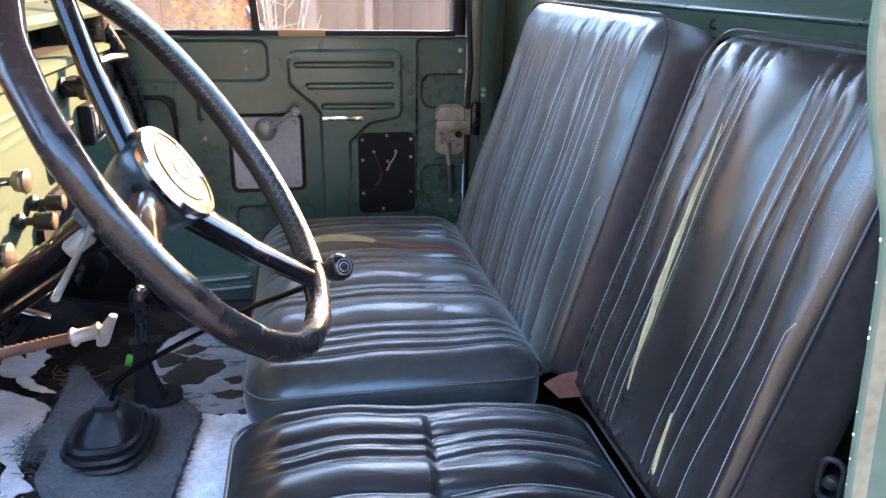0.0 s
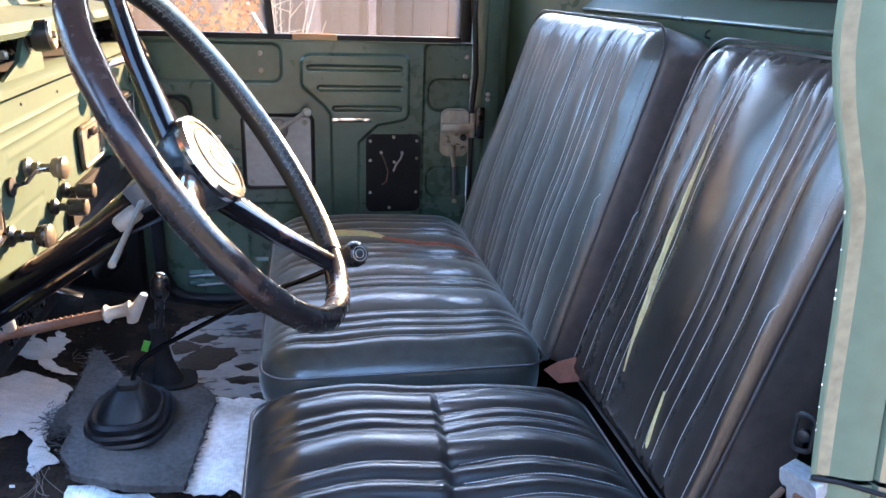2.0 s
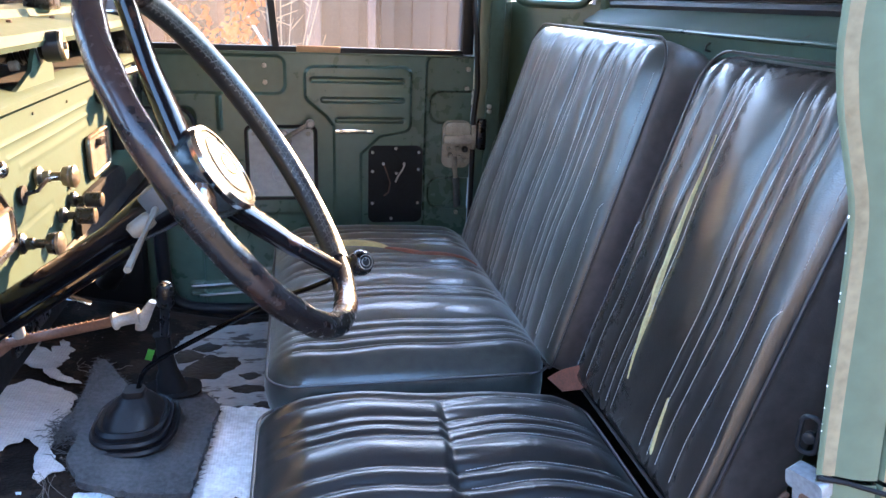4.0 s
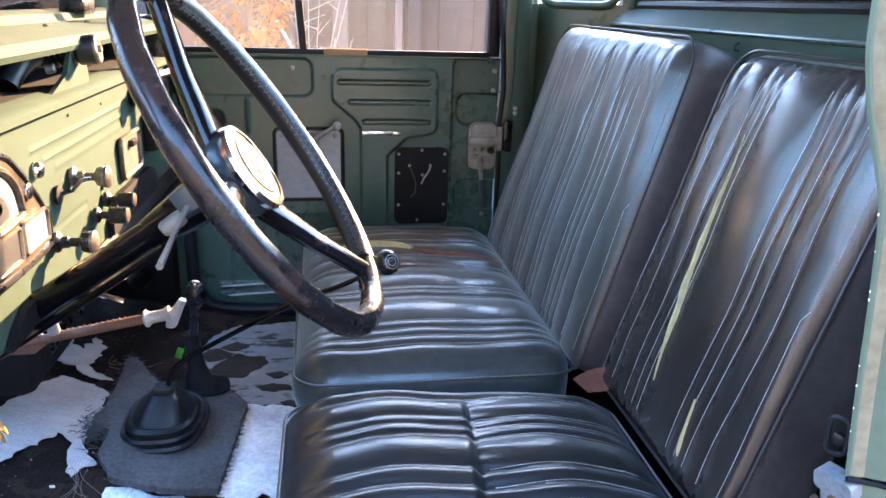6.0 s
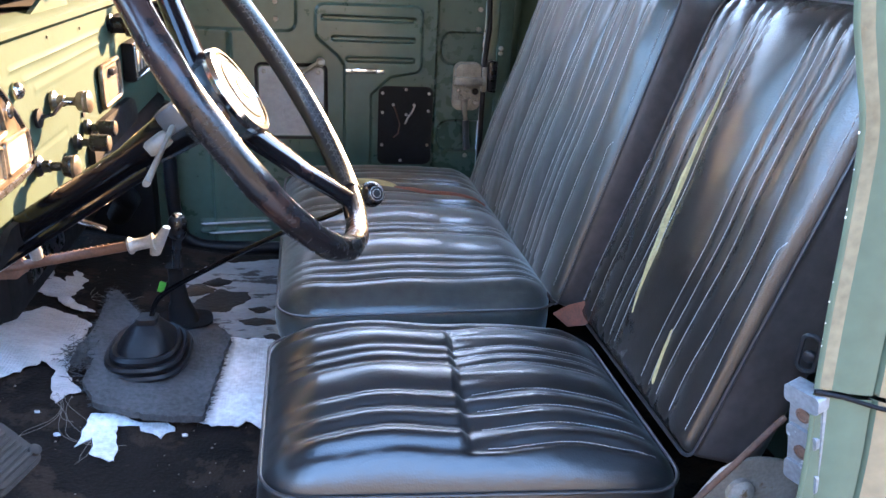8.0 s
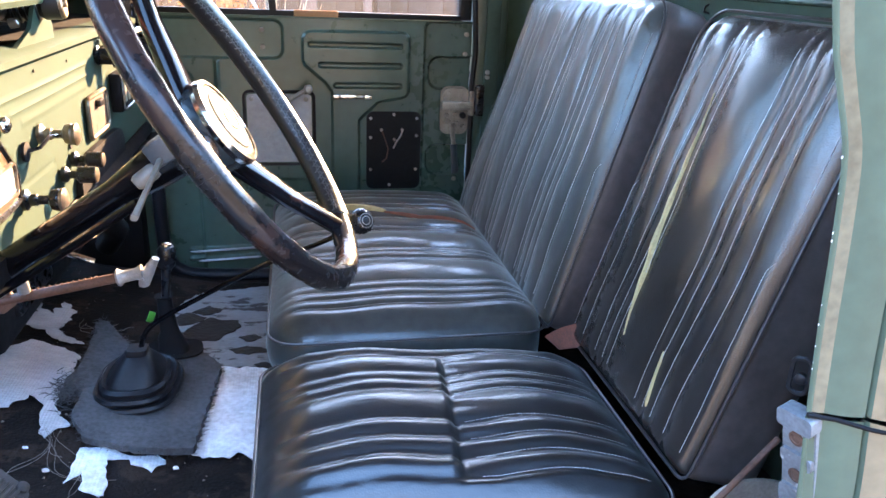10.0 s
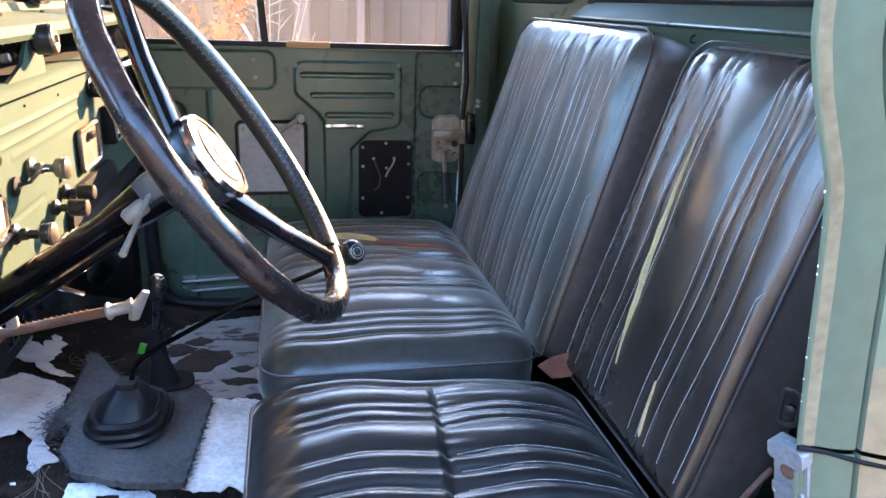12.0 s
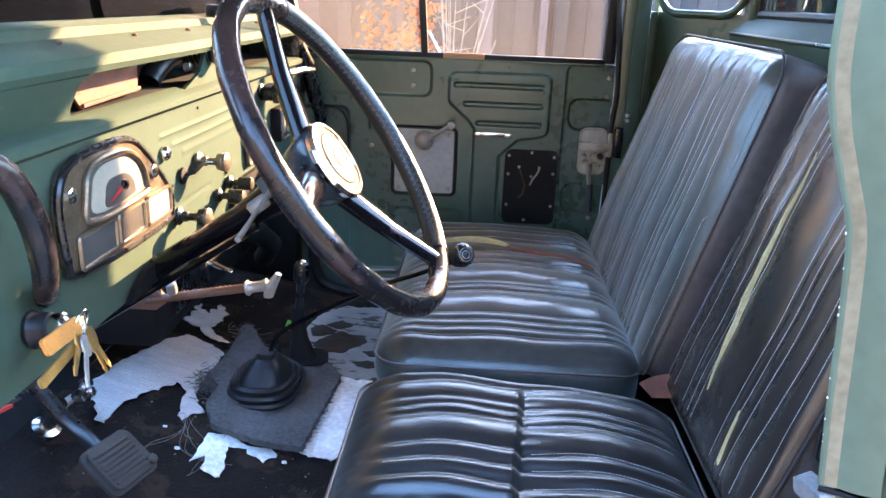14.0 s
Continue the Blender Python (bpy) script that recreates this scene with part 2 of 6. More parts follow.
WOOD = mat("fence_board", (0.040, 0.026, 0.022), 0.8, vary=0.35, scale=3, bump=0.5, bump_scale=30, per_object=0.3, stretch=(6, 6, 1))
WOOD_GREY = mat("weathered_board", (0.13, 0.118, 0.095), 0.85, vary=0.35, scale=3, bump=0.5, bump_scale=30, per_object=0.25, stretch=(6, 6, 1))
LATCH_STEEL = mat("tarnished_latch_steel", (0.31, 0.275, 0.225), 0.42, metal=0.3, vary=0.35, scale=45, wear=(0.10, 0.075, 0.05), wear_amount=0.06, wear_scale=60, bump=0.3, bump_scale=200)
GROUND = mat("gravel_ground", (0.20, 0.185, 0.165), 0.95, vary=0.4, scale=2, bump=0.8, bump_scale=40)
POST_WOOD = mat("pinkish_post_wood", (0.12, 0.072, 0.060), 0.8, vary=0.3, scale=5, bump=0.4, bump_scale=40, stretch=(6, 6, 1))
TWIG = mat("pale_twig", (0.30, 0.22, 0.15), 0.8, vary=0.3, scale=20)
BARK = mat("bark", (0.13, 0.09, 0.065), 0.9, vary=0.4, scale=12, bump=0.8, bump_scale=60)
CREAM_WOOD = mat("tan_wood", (0.40, 0.22, 0.10), 0.7, vary=0.2, scale=20, bump=0.2, bump_scale=80, stretch=(1, 8, 8))
LEAF = mat("autumn_leaf", (0.52, 0.13, 0.030), 0.6, vary=0.45, scale=3, per_object=0.3)
leaf = LEAF.node_tree                                     # thin leaves let the low sun through
thin, half_through = leaf.nodes.new("ShaderNodeBsdfTranslucent"), leaf.nodes.new("ShaderNodeMixShader")
thin.inputs["Color"].default_value = (0.80, 0.20, 0.035, 1)
half_through.inputs["Fac"].default_value = 0.55
leaf.links.new(leaf.nodes["Principled BSDF"].outputs[0], half_through.inputs[1])
leaf.links.new(thin.outputs[0], half_through.inputs[2])
leaf.links.new(half_through.outputs[0], leaf.nodes["Material Output"].inputs["Surface"])
WHITE = mat("white_paint", (0.75, 0.74, 0.72), 0.5, vary=0.1, scale=6)
JAMB_PAINT = mat("satin_green_jamb_paint", (0.074, 0.100, 0.068), 0.46, vary=0.14, scale=6, bump=0.06, bump_scale=120, wear=(0.10, 0.10, 0.065), wear_amount=0.04, wear_scale=16, spec=0.35)
# tan outer part of the jamb, with greener patches
TAN_JAMB = mat("tan_jamb_colour", (0.22, 0.175, 0.105), 0.45, vary=0.22, scale=7, bump=0.06, bump_scale=110, wear=(0.13, 0.15, 0.10), wear_amount=0.14, wear_scale=5, spec=0.35)
# warm reflection on the jamb edge put into a cream colour, with worn patches
EDGE_GLEAM = mat("warm_edge_gleam", (0.145, 0.128, 0.080), 0.45, vary=0.3, scale=14, bump=0.1, bump_scale=90, wear=(0.19, 0.14, 0.075), wear_amount=0.11, wear_scale=9)
# unseen lining; tan chosen for the brown it puts in seat reflections
HEADLINER = mat("tan_headliner", (0.24, 0.17, 0.125), 0.7, vary=0.08, scale=6, bump=0.2, bump_scale=120)
DOOR_GLASS = glass("dusty_glass", (0.90, 0.85, 0.82), 0.03, 0.012)
VENT_GLASS = glass("hazy_vent_glass", (0.86, 0.81, 0.77), 0.03, 0.035, (0.42, 0.37, 0.34))
CLEAR_GLASS = glass("clear_glass", (0.95, 0.95, 0.93), 0.02, 0.004)

# ---------------------------------------------------------------- mesh helpers


def obj(name, verts, faces, material, parent=None, label="", smooth=True, sharp=40):
    me = bpy.data.meshes.new(name)
    me.from_pydata([tuple(map(float, v)) for v in verts], [], [tuple(map(int, f)) for f in faces])
    bm = bmesh.new()
    bm.from_mesh(me)
    bmesh.ops.recalc_face_normals(bm, faces=bm.faces)
    bm.to_mesh(me)
    bm.free()
    if smooth:
        me.polygons.foreach_set("use_smooth", [True] * len(me.polygons))
        me.set_sharp_from_angle(angle=radians(sharp))
    me.materials.append(material)
    ob = new(name, me)
    if parent:
        ob.parent = parent
        ob.matrix_parent_inverse = Matrix.Translation(-parent.location)
    if label:
        tagged(ob, label)
    return ob


class Geo:
    """Collects simple solids into one mesh."""

    def __init__(self):
        self.v, self.f = [], []

    def add(self, verts, faces):
        o = len(self.v)
        self.v += [tuple(p) for p in verts]
        self.f += [tuple(i + o for i in q) for q in faces]
        return self

    def box(self, lo, hi, bevel=0.0, m=None):
        lo, hi = Vector(lo), Vector(hi)
        c, h = (lo + hi) / 2, (hi - lo) / 2
        b = min(bevel, 0.49 * min(h) * 2)
        bm = bmesh.new()
        bmesh.ops.create_cube(bm, size=2)
        for v in bm.verts:
            v.co = Vector((v.co.x * h.x, v.co.y * h.y, v.co.z * h.z))
        if b > 0:
            bmesh.ops.bevel(bm, geom=bm.edges[:] + bm.verts[:], offset=b, segments=2, profile=0.5, affect="EDGES")
        bm.verts.index_update()
        vs = [v.co + c if m is None else m @ (v.co + c) for v in bm.verts]
        fs = [[v.index for v in f.verts] for f in bm.faces]
        bm.free()
        return self.add(vs, fs)

    def tube(self, pts, r, seg=10, caps=True, closed=False, squash=1.0):
        pts = [Vector(p) for p in pts]
        n = len(pts)
        rad = r if isinstance(r, (list, tuple)) else [r] * n
        verts, faces, up = [], [], None
        for i, p in enumerate(pts):
            a, b = (pts[(i - 1) % n], pts[(i + 1) % n]) if closed else (pts[max(i - 1, 0)], pts[min(i + 1, n - 1)])
            t = (b - a).normalized()
            if up is None:
                up = t.orthogonal().normalized()
            up = (up - t * up.dot(t)).normalized()
            side = t.cross(up)
            for k in range(seg):
                w = 2 * math.pi * k / seg
                verts.append(p + (up * math.cos(w) + side * math.sin(w) * squash) * rad[i])
        for i in range(n if closed else n - 1):
            for k in range(seg):
                j, k2 = (i + 1) % n, (k + 1) % seg
                faces.append((i * seg + k, i * seg + k2, j * seg + k2, j * seg + k))
        if caps and not closed:
            faces.append(tuple(range(seg)))
            faces.append(tuple((n - 1) * seg + k for k in range(seg)))
        return self.add(verts, faces)

    def lathe(self, profile, m, seg=24):
        """profile: (radius, height) pairs about the local z axis of m."""
        verts, faces, n = [], [], len(profile)
        for r, z in profile:
            for k in range(seg):
                w = 2 * math.pi * k / seg
                verts.append(m @ Vector((max(r, 1e-5) * math.cos(w), max(r, 1e-5) * math.sin(w), z)))
        for i in range(n - 1):
            for k in range(seg):
                k2 = (k + 1) % seg
                faces.append((i * seg + k, i * seg + k2, (i + 1) * seg + k2, (i + 1) * seg + k))
        faces.append(tuple(range(seg)))
        faces.append(tuple((n - 1) * seg + k for k in range(seg)))
        return self.add(verts, faces)

    def prism(self, poly, depth, m):
        """A plate: poly in the local xy plane of m, thickened to depth along local z."""
        n = len(poly)
        verts = [m @ Vector((x, y, 0)) for x, y in poly] + [m @ Vector((x, y, depth)) for x, y in poly]
        faces = [tuple(range(n)), tuple(range(n, 2 * n))] + [(i, (i + 1) % n, n + (i + 1) % n, n + i) for i in range(n)]
        return self.add(verts, faces)

    def make(self, name, material, parent=None, label="", smooth=True):
        return obj(name, self.v, self.f, material, parent, label, smooth)


def axes(origin, z, x=(1, 0, 0)):
    """A frame at origin whose z axis points along z."""
    z = Vector(z).normalized()
    x = Vector(x)
    x = (x - z * x.dot(z))
    x = x.normalized() if x.length > 1e-4 else z.orthogonal().normalized()
    y = z.cross(x)
    return Matrix.Translation(origin) @ Matrix((x, y, z)).transposed().to_4x4()


def thing(name, place, label, category, group="", kind=""):
    ob = new(name)
    ob.location = place
    ob.empty_display_size = 0.05
    return tagged(ob, label, category, group, kind)


def round_rect(w, h, r, seg=5):
    pts = []
    for cx, cy, a0 in ((w / 2 - r, h / 2 - r, 0), (-w / 2 + r, h / 2 - r, 90), (-w / 2 + r, -h / 2 + r, 180), (w / 2 - r, -h / 2 + r, 270)):
        for k in range(seg + 1):
            a = radians(a0 + 90 * k / seg)
            pts.append((cx + r * math.cos(a), cy + r * math.sin(a)))
    return pts


def curve(pts, n=6, closed=False):
    """A smooth line through the points (Catmull-Rom)."""
    p = [Vector(q) for q in pts]
    m, out = len(p), []
    for i in range(m if closed else m - 1):
        a, b, c, d = (p[(i + k) % m] if closed else p[min(max(i + k, 0), m - 1)] for k in (-1, 0, 1, 2))
        for k in range(n):
            t = k / n
            out.append(0.5 * (2 * b + (c - a) * t + (2 * a - 5 * b + 4 * c - d) * t * t + (3 * b - a - 3 * c + d) * t ** 3))
    if not closed:
        out.append(p[-1])
    return out


def outline(pts, n=5):
    """A smooth closed outline in two dimensions."""
    return [(q.x, q.y) for q in curve([(x, y, 0) for x, y in pts], n, True)]


def sd_poly(px, pz, poly):
    """Signed distance of many points to a polygon, negative inside."""
    d = np.full(px.shape, 1e9)
    inside = np.zeros(px.shape, bool)
    n = len(poly)
    for i in range(n):
        (ax, az), (bx, bz) = poly[i], poly[(i + 1) % n]
        ex, ez = bx - ax, bz - az
        t = np.clip(((px - ax) * ex + (pz - az) * ez) / (ex * ex + ez * ez), 0, 1)
        d = np.minimum(d, np.hypot(px - ax - t * ex, pz - az - t * ez))
        cross = ((az > pz) != (bz > pz)) & (px < (bx - ax) * (pz - az) / (bz - az + 1e-12) + ax)
        inside ^= cross
    return np.where(inside, -d, d)


def step(d, w):
    """1 inside, 0 outside, a soft edge w wide."""
    t = np.clip(0.5 - d / w, 0, 1)
    return t * t * (3 - 2 * t)


def lattice(half, cell):
    """The surface of a box as a fine welded grid."""
    n = [max(2, int(round(2 * h / c))) for h, c in zip(half, cell)]
    index, verts, faces = {}, [], []

    def vid(i, j, k):
        key = (i, j, k)
        if key not in index:
            index[key] = len(verts)
            verts.append((-half[0] + 2 * half[0] * i / n[0], -half[1] + 2 * half[1] * j / n[1], -half[2] + 2 * half[2] * k / n[2]))
        return index[key]

    for k in (0, n[2]):
        for i in range(n[0]):
            for j in range(n[1]):
                faces.append((vid(i, j, k), vid(i + 1, j, k), vid(i + 1, j + 1, k), vid(i, j + 1, k)))
    for j in (0, n[1]):
        for i in range(n[0]):
            for k in range(n[2]):
                faces.append((vid(i, j, k), vid(i + 1, j, k), vid(i + 1, j, k + 1), vid(i, j, k + 1)))
    for i in (0, n[0]):
        for j in range(n[1]):
            for k in range(n[2]):
                faces.append((vid(i, j, k), vid(i, j + 1, k), vid(i, j + 1, k + 1), vid(i, j, k + 1)))
    return np.array(verts), faces


def rounded(p, half, r):
    half, r = np.array(half), np.array(r)
    q = np.clip(p, -(half - r), half - r)
    d = (p - q) / r
    ln = np.linalg.norm(d, axis=1, keepdims=True)
    return q + np.where(ln > 1e-9, d / np.maximum(ln, 1e-9), 0) * r * (ln > 1e-9)


def pleat(v, seams, lo, hi, soft=False):
    """Puffed ribs between the seams."""
    edges = np.array([lo, *sorted(seams), hi])
    i = np.clip(np.searchsorted(edges, v) - 1, 0, len(edges) - 2)
    a, b = edges[i], edges[i + 1]
    t = np.clip((v - a) / (b - a), 0, 1)
    amp = np.minimum(0.0080, 0.17 * (b - a))
    flat = np.where(b - a > 0.05, 0.7, 1.1) if soft else np.where(b - a > 0.05, 0.38, 0.6)
    if soft:
        amp = amp * 1.1
    return amp * np.maximum(np.sin(math.pi * t), 0) ** flat - 0.004

# ---------------------------------------------------------------- cab shell
D = 1.839            # inner face of the passenger door
NEAR = 0.36          # driver's door opening
DASH = -0.37         # dashboard face
REAR = 0.70          # rear wall of the cab
SILL = 1.331


def floor_z(x):
    return 0.722 + 0.2 * max(0.0, -0.2 - x)


def ground_sheet():
    g = Geo()
    n, size = 40, 300.0
    vs, fs = [], []
    for i in range(n + 1):
        for j in range(n + 1):
            u, v = 2 * i / n - 1, 2 * j / n - 1
            x, y = size * u * abs(u), size * v * abs(v)
            vs.append((x, y, 0.03 * noise.noise((x * 0.3, y * 0.3, 0)) if abs(x) < 30 and abs(y) < 30 else 0))
    for i in range(n):
        for j in range(n):
            a = i * (n + 1) + j
            fs.append((a, a + n + 1, a + n + 2, a + 1))
    g.add(vs, fs)
    return tagged(g.make("ground", GROUND), "brown gravel yard under the parked truck", "ground", kind="structure")


def cab_floor():
    g = Geo()
    vs, fs = [], []
    nx, ny = 60, 80
    for i in range(nx + 1):
        for j in range(ny + 1):
            x, y = -0.62 + 1.32 * i / nx, NEAR + (1.86 - NEAR) * j / ny
            vs.append((x, y, floor_z(x) + 0.003 * noise.noise((x * 9, y * 9, 1)) - 0.058 * min(1.0, max(0.0, (y - 1.66) / 0.10))))
    top = len(vs)
    vs += [(x, y, 0.60) for x, y, z in vs]
    for i in range(nx):
        for j in range(ny):
            a = i * (ny + 1) + j
            fs.append((a, a + ny + 1, a + ny + 2, a + 1))
            fs.append((top + a, top + a + 1, top + a + ny + 2, top + a + ny + 1))
    g.add(vs, fs)
    fl = tagged(g.make("floor", FLOOR), "black tarred cab floor with torn matting", "floor", kind="structure")
    # firewall and toe board, their deep shade put into a near-black colour
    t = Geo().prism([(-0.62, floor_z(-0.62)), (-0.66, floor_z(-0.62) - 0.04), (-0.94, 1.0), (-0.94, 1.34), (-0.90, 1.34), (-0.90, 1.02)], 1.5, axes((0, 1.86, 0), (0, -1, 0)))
    tagged(t.make("wall_front", DARK), "firewall and toe board behind the dashboard, blackened as shade", "wall", kind="structure")
    return fl


def roof():
    # roof and lining stay unseen; edges set where sun lands on the dash
    Geo().box((-0.62, 0.30, 1.925), (0.80, 1.90, 1.96), 0.012).make("roof", PAINT)
    bpy.data.objects["roof"]["kind"] = "structure"
    tagged(bpy.data.objects["roof"], "green painted steel cab roof", "roof")
    g = Geo().box((-0.60, 0.33, 1.903), (0.78, 1.84, 1.921), 0.006)
    return tagged(g.make("ceiling", HEADLINER), "unseen brown cab headliner", "ceiling", kind="structure")


def rear_wall():
    """Back of the cab: pressed panel, rear window and the angled corner windows."""
    base = tagged(new("wall_rear"), "green steel rear wall of the cab with window ledge", "wall", kind="structure")
    lo, hi = 0.50, 1.70
    g = Geo().box((REAR, lo, 0.60), (REAR + 0.03, hi, 1.455))
    g.box((REAR, lo, 1.85), (REAR + 0.03, hi, 1.925))
    g.make("panel", PAINT_DULL, base)
    for a, b in ((lo, lo + 0.04), (hi - 0.04, hi)):
        Geo().box((REAR - 0.01, a, 1.44), (REAR + 0.035, b, 1.92), 0.008).make("post", PAINT, base)
    # sloping sill under the window, its folded edge and the upright face below
    sill = [(REAR + 0.002, 1.468), (REAR - 0.046, 1.436), (REAR - 0.050, 1.428), (REAR - 0.044, 1.424), (REAR - 0.002, 1.452)]
    Geo().prism(sill, hi - lo - 0.02, axes((0, hi - 0.01, 0), (0, -1, 0))).make("sill", PAINT_DULL, base)
    Geo().prism([(REAR - 0.046, 1.427), (REAR - 0.040, 1.427), (REAR - 0.034, 1.392), (REAR - 0.040, 1.390)], hi - lo - 0.02, axes((0, hi - 0.01, 0), (0, -1, 0))).make("ledge", PAINT_DULL, base)
    Geo().tube([(REAR - 0.048, hi - 0.012, 1.430), (REAR - 0.048, lo + 0.012, 1.430)], 0.0035, 8).make("lip", PAINT, base)
    Geo().tube([(REAR - 0.004, hi - 0.03, 1.22), (REAR - 0.004, lo + 0.03, 1.22)], 0.006, 8).make("pressed_rib", PAINT_DULL, base)
    for y in (1.46, 1.12):
        Geo().tube([(REAR - 0.043, y, 1.402), (REAR - 0.052, y, 1.404), (REAR - 0.053, y - 0.003, 1.412), (REAR - 0.047, y - 0.004, 1.416)], 0.0016, 6).make("hook", BLACK, base)
    for y0, y1, x0, x1, nm in ((hi, 1.90, REAR, 0.52, "corner"), (lo, 0.30, REAR, 0.52, "corner")):
        d = Vector((x1 - x0, y1 - y0, 0))
        m = axes((x0, y0, 0), (0, 0, 1), d)
        ln = d.length
        sgn = 1 if y1 > y0 else -1
        g = Geo()
        for a, b, z0, z1 in ((0, ln, 0.6, 1.47), (0, ln, 1.815, 1.925), (0, 0.02, 1.47, 1.815), (ln - 0.012, ln, 1.47, 1.815)):
            g.box((a, 0 if sgn < 0 else -0.025, z0), (b, 0.025 if sgn < 0 else 0, z1), 0, m)
        g.make("corner_panel", PAINT, base)
        loop = [m @ Vector((ln / 2 + x * 0.96, 0.008 * sgn, 1.645 + z)) for x, z in round_rect(ln - 0.020, 0.355, 0.06)]
        Geo().tube(loop, 0.010, 10, closed=True).make("seal", PAINT, base)
    w = tagged(new("window_1"), "rear cab window in a rubber seal", "window", kind="structure")
    Geo().box((REAR + 0.012, lo + 0.04, 1.455), (REAR + 0.017, hi - 0.04, 1.855)).make("pane", CLEAR_GLASS, w)
    Geo().tube([(REAR + 0.004, y, z) for y, z in ((lo + 0.05, 1.472), (hi - 0.05, 1.472), (hi - 0.045, 1.48), (hi - 0.045, 1.845), (lo + 0.045, 1.845), (lo + 0.045, 1.48))], 0.010, 8, closed=True).make("seal", RUBBER, w)
    return base


def pillar_near():
    """Driver's door jamb with its stepped edge, striker plate and seat belt anchor."""
    base = tagged(new("wall_driver"), "green door jamb with worn paint edge and sheet seam", "door pillar", kind="structure")
    edge = [(0.375, 0.90), (0.362, 1.065), (0.353, 1.135), (0.345, 1.21), (0.338, 1.29), (0.331, 1.345), (0.317, 1.385), (0.305, 1.42), (0.297, 1.468), (0.296, 1.60), (0.296, 1.925)]
    edge = [(q.x, q.z) for q in curve([(x, 0, z) for x, z in edge], 5)]

    def band(y, y2, dx, dx2, z0, z1, name, material, bulge=0.0):
        zs = [z for _, z in edge if z0 < z < z1]
        zs = [z0, *zs, z1]
        ex = [float(np.interp(z, [q for _, q in edge], [x for x, _ in edge])) for z in zs]
        vs, fs, cols = [], [], 5
        for z, x in zip(zs, ex):
            for c in range(cols + 1):
                t = c / cols
                vs.append((x + dx + (dx2 - dx) * t, y + (y2 - y) * t - bulge * math.sin(math.pi * t), z))
        for i in range(len(zs) - 1):
            for c in range(cols):
                a = i * (cols + 1) + c
                fs.append((a, a + 1, a + cols + 2, a + cols + 1))
        return obj(name, vs, fs, material, base)

    for z0, z1 in ((1.145, 1.925), (0.60, 1.141)):
        band(0.395, NEAR, 0.040, 0.0, z0, z1, "edge", JAMB_PAINT)
        band(NEAR, 0.3585, 0.0, 0.0040, z0, z1, "edge_bead", JAMB_PAINT, 0.001)
        # cream band carries the edge's warm reflection above the seam only
        band(0.3585, 0.3560, 0.0040, 0.0125, z0, z1, "edge_band", EDGE_GLEAM if z0 > 1 else JAMB_PAINT, 0.0006)
        band(0.3560, 0.346, 0.0125, 0.040, z0, z1, "inner_band", JAMB_PAINT, 0.002)
        # groove side coloured black to deepen the shade in it
        band(0.346, 0.351, 0.040, 0.0412, z0, z1, "groove", RUBBER)
        band(0.351, 0.344, 0.0412, 0.0440, z0, z1, "groove_side", JAMB_PAINT)
        band(0.344, 0.325, 0.0440, 0.085, z0, z1, "jamb", TAN_JAMB, 0.003)
        band(0.325, 0.318, 0.085, 0.45, z0, z1, "outer_skin", TAN_JAMB)
        band(0.395, 0.40, 0.040, 0.36, z0, z1, "inner_skin", PAINT)
    seam = [(float(np.interp(1.143, [q for _, q in edge], [x for x, _ in edge])) + dx, y, 1.143 - dz) for dx, y, dz in ((0.0, NEAR - 0.002, 0), (0.02, 0.352, 0.002), (0.045, 0.342, 0.007), (0.085, 0.323, 0.009), (0.3, 0.316, 0.006))]
    Geo().tube(seam, 0.0020, 6).make("seam", DARK, base)
    Geo().box((0.30, 0.33, 0.60), (0.80, 0.395, 0.90)).make("lower_jamb", PAINT, base)
    Geo().box((-0.62, 0.33, 0.58), (0.30, 0.40, 0.69), 0.012).make("sill", PAINT, base)
    rnd = random.Random(8)
    for _ in range(14):
        z = rnd.uniform(1.16, 1.42)
        x = float(np.interp(z, [q for _, q in edge], [x for x, _ in edge]))
        k = rnd.uniform(0.0003, 0.0009)
        Geo().box((-k * 0.6, -k * 0.5, -k), (k * 0.6, k * 0.5, k * rnd.uniform(0.6, 1.6)), 0.0003, Matrix.Translation((x + rnd.choice((0.0, 0.0, 0.0, 0.02)), NEAR - 0.0005, z))).make("paint_chip", WHITE, base)
    s = thing("door_striker", (0.365, 0.36, 1.08), "cast silver door striker plate screwed to the jamb", "door striker")
    m = axes((0.372, 0.372, 1.093), (-0.94, -0.30, -0.20), (-0.18, 0, 1))
    g = Geo().prism(round_rect(0.094, 0.030, 0.005), 0.008, m)
    g.prism([(x + 0.041, y) for x, y in round_rect(0.016, 0.031, 0.004)], 0.015, m)
    g.prism([(x + 0.003, y) for x, y in round_rect(0.012, 0.028, 0.003)], 0.012, m)
    g.prism([(x - 0.038, y) for x, y in round_rect(0.020, 0.031, 0.004)], 0.011, m)
    g.make("plate", STRIKER, s)
    for d in (0.021, -0.016):
        Geo().lathe([(0.0066, 0.0079), (0.0066, 0.0092), (0.0045, 0.0098), (0.0040, 0.0085)], m @ Matrix.Translation((d, 0.002, 0)), 12).make("screw", RUST, s, "dark rusted screw")
    b = thing("belt_anchor", (0.37, 0.41, 1.15), "black seat belt anchor loop beside the jamb", "seat belt anchor")
    m = axes((0.380, 0.405, 1.150), (-0.8, -0.6, 0), (0, 0, 1))
    Geo().tube([m @ Vector((x, y, 0.006)) for x, y in round_rect(0.032, 0.014, 0.006)], 0.0022, 8, closed=True).make("loop", RUBBER, b)
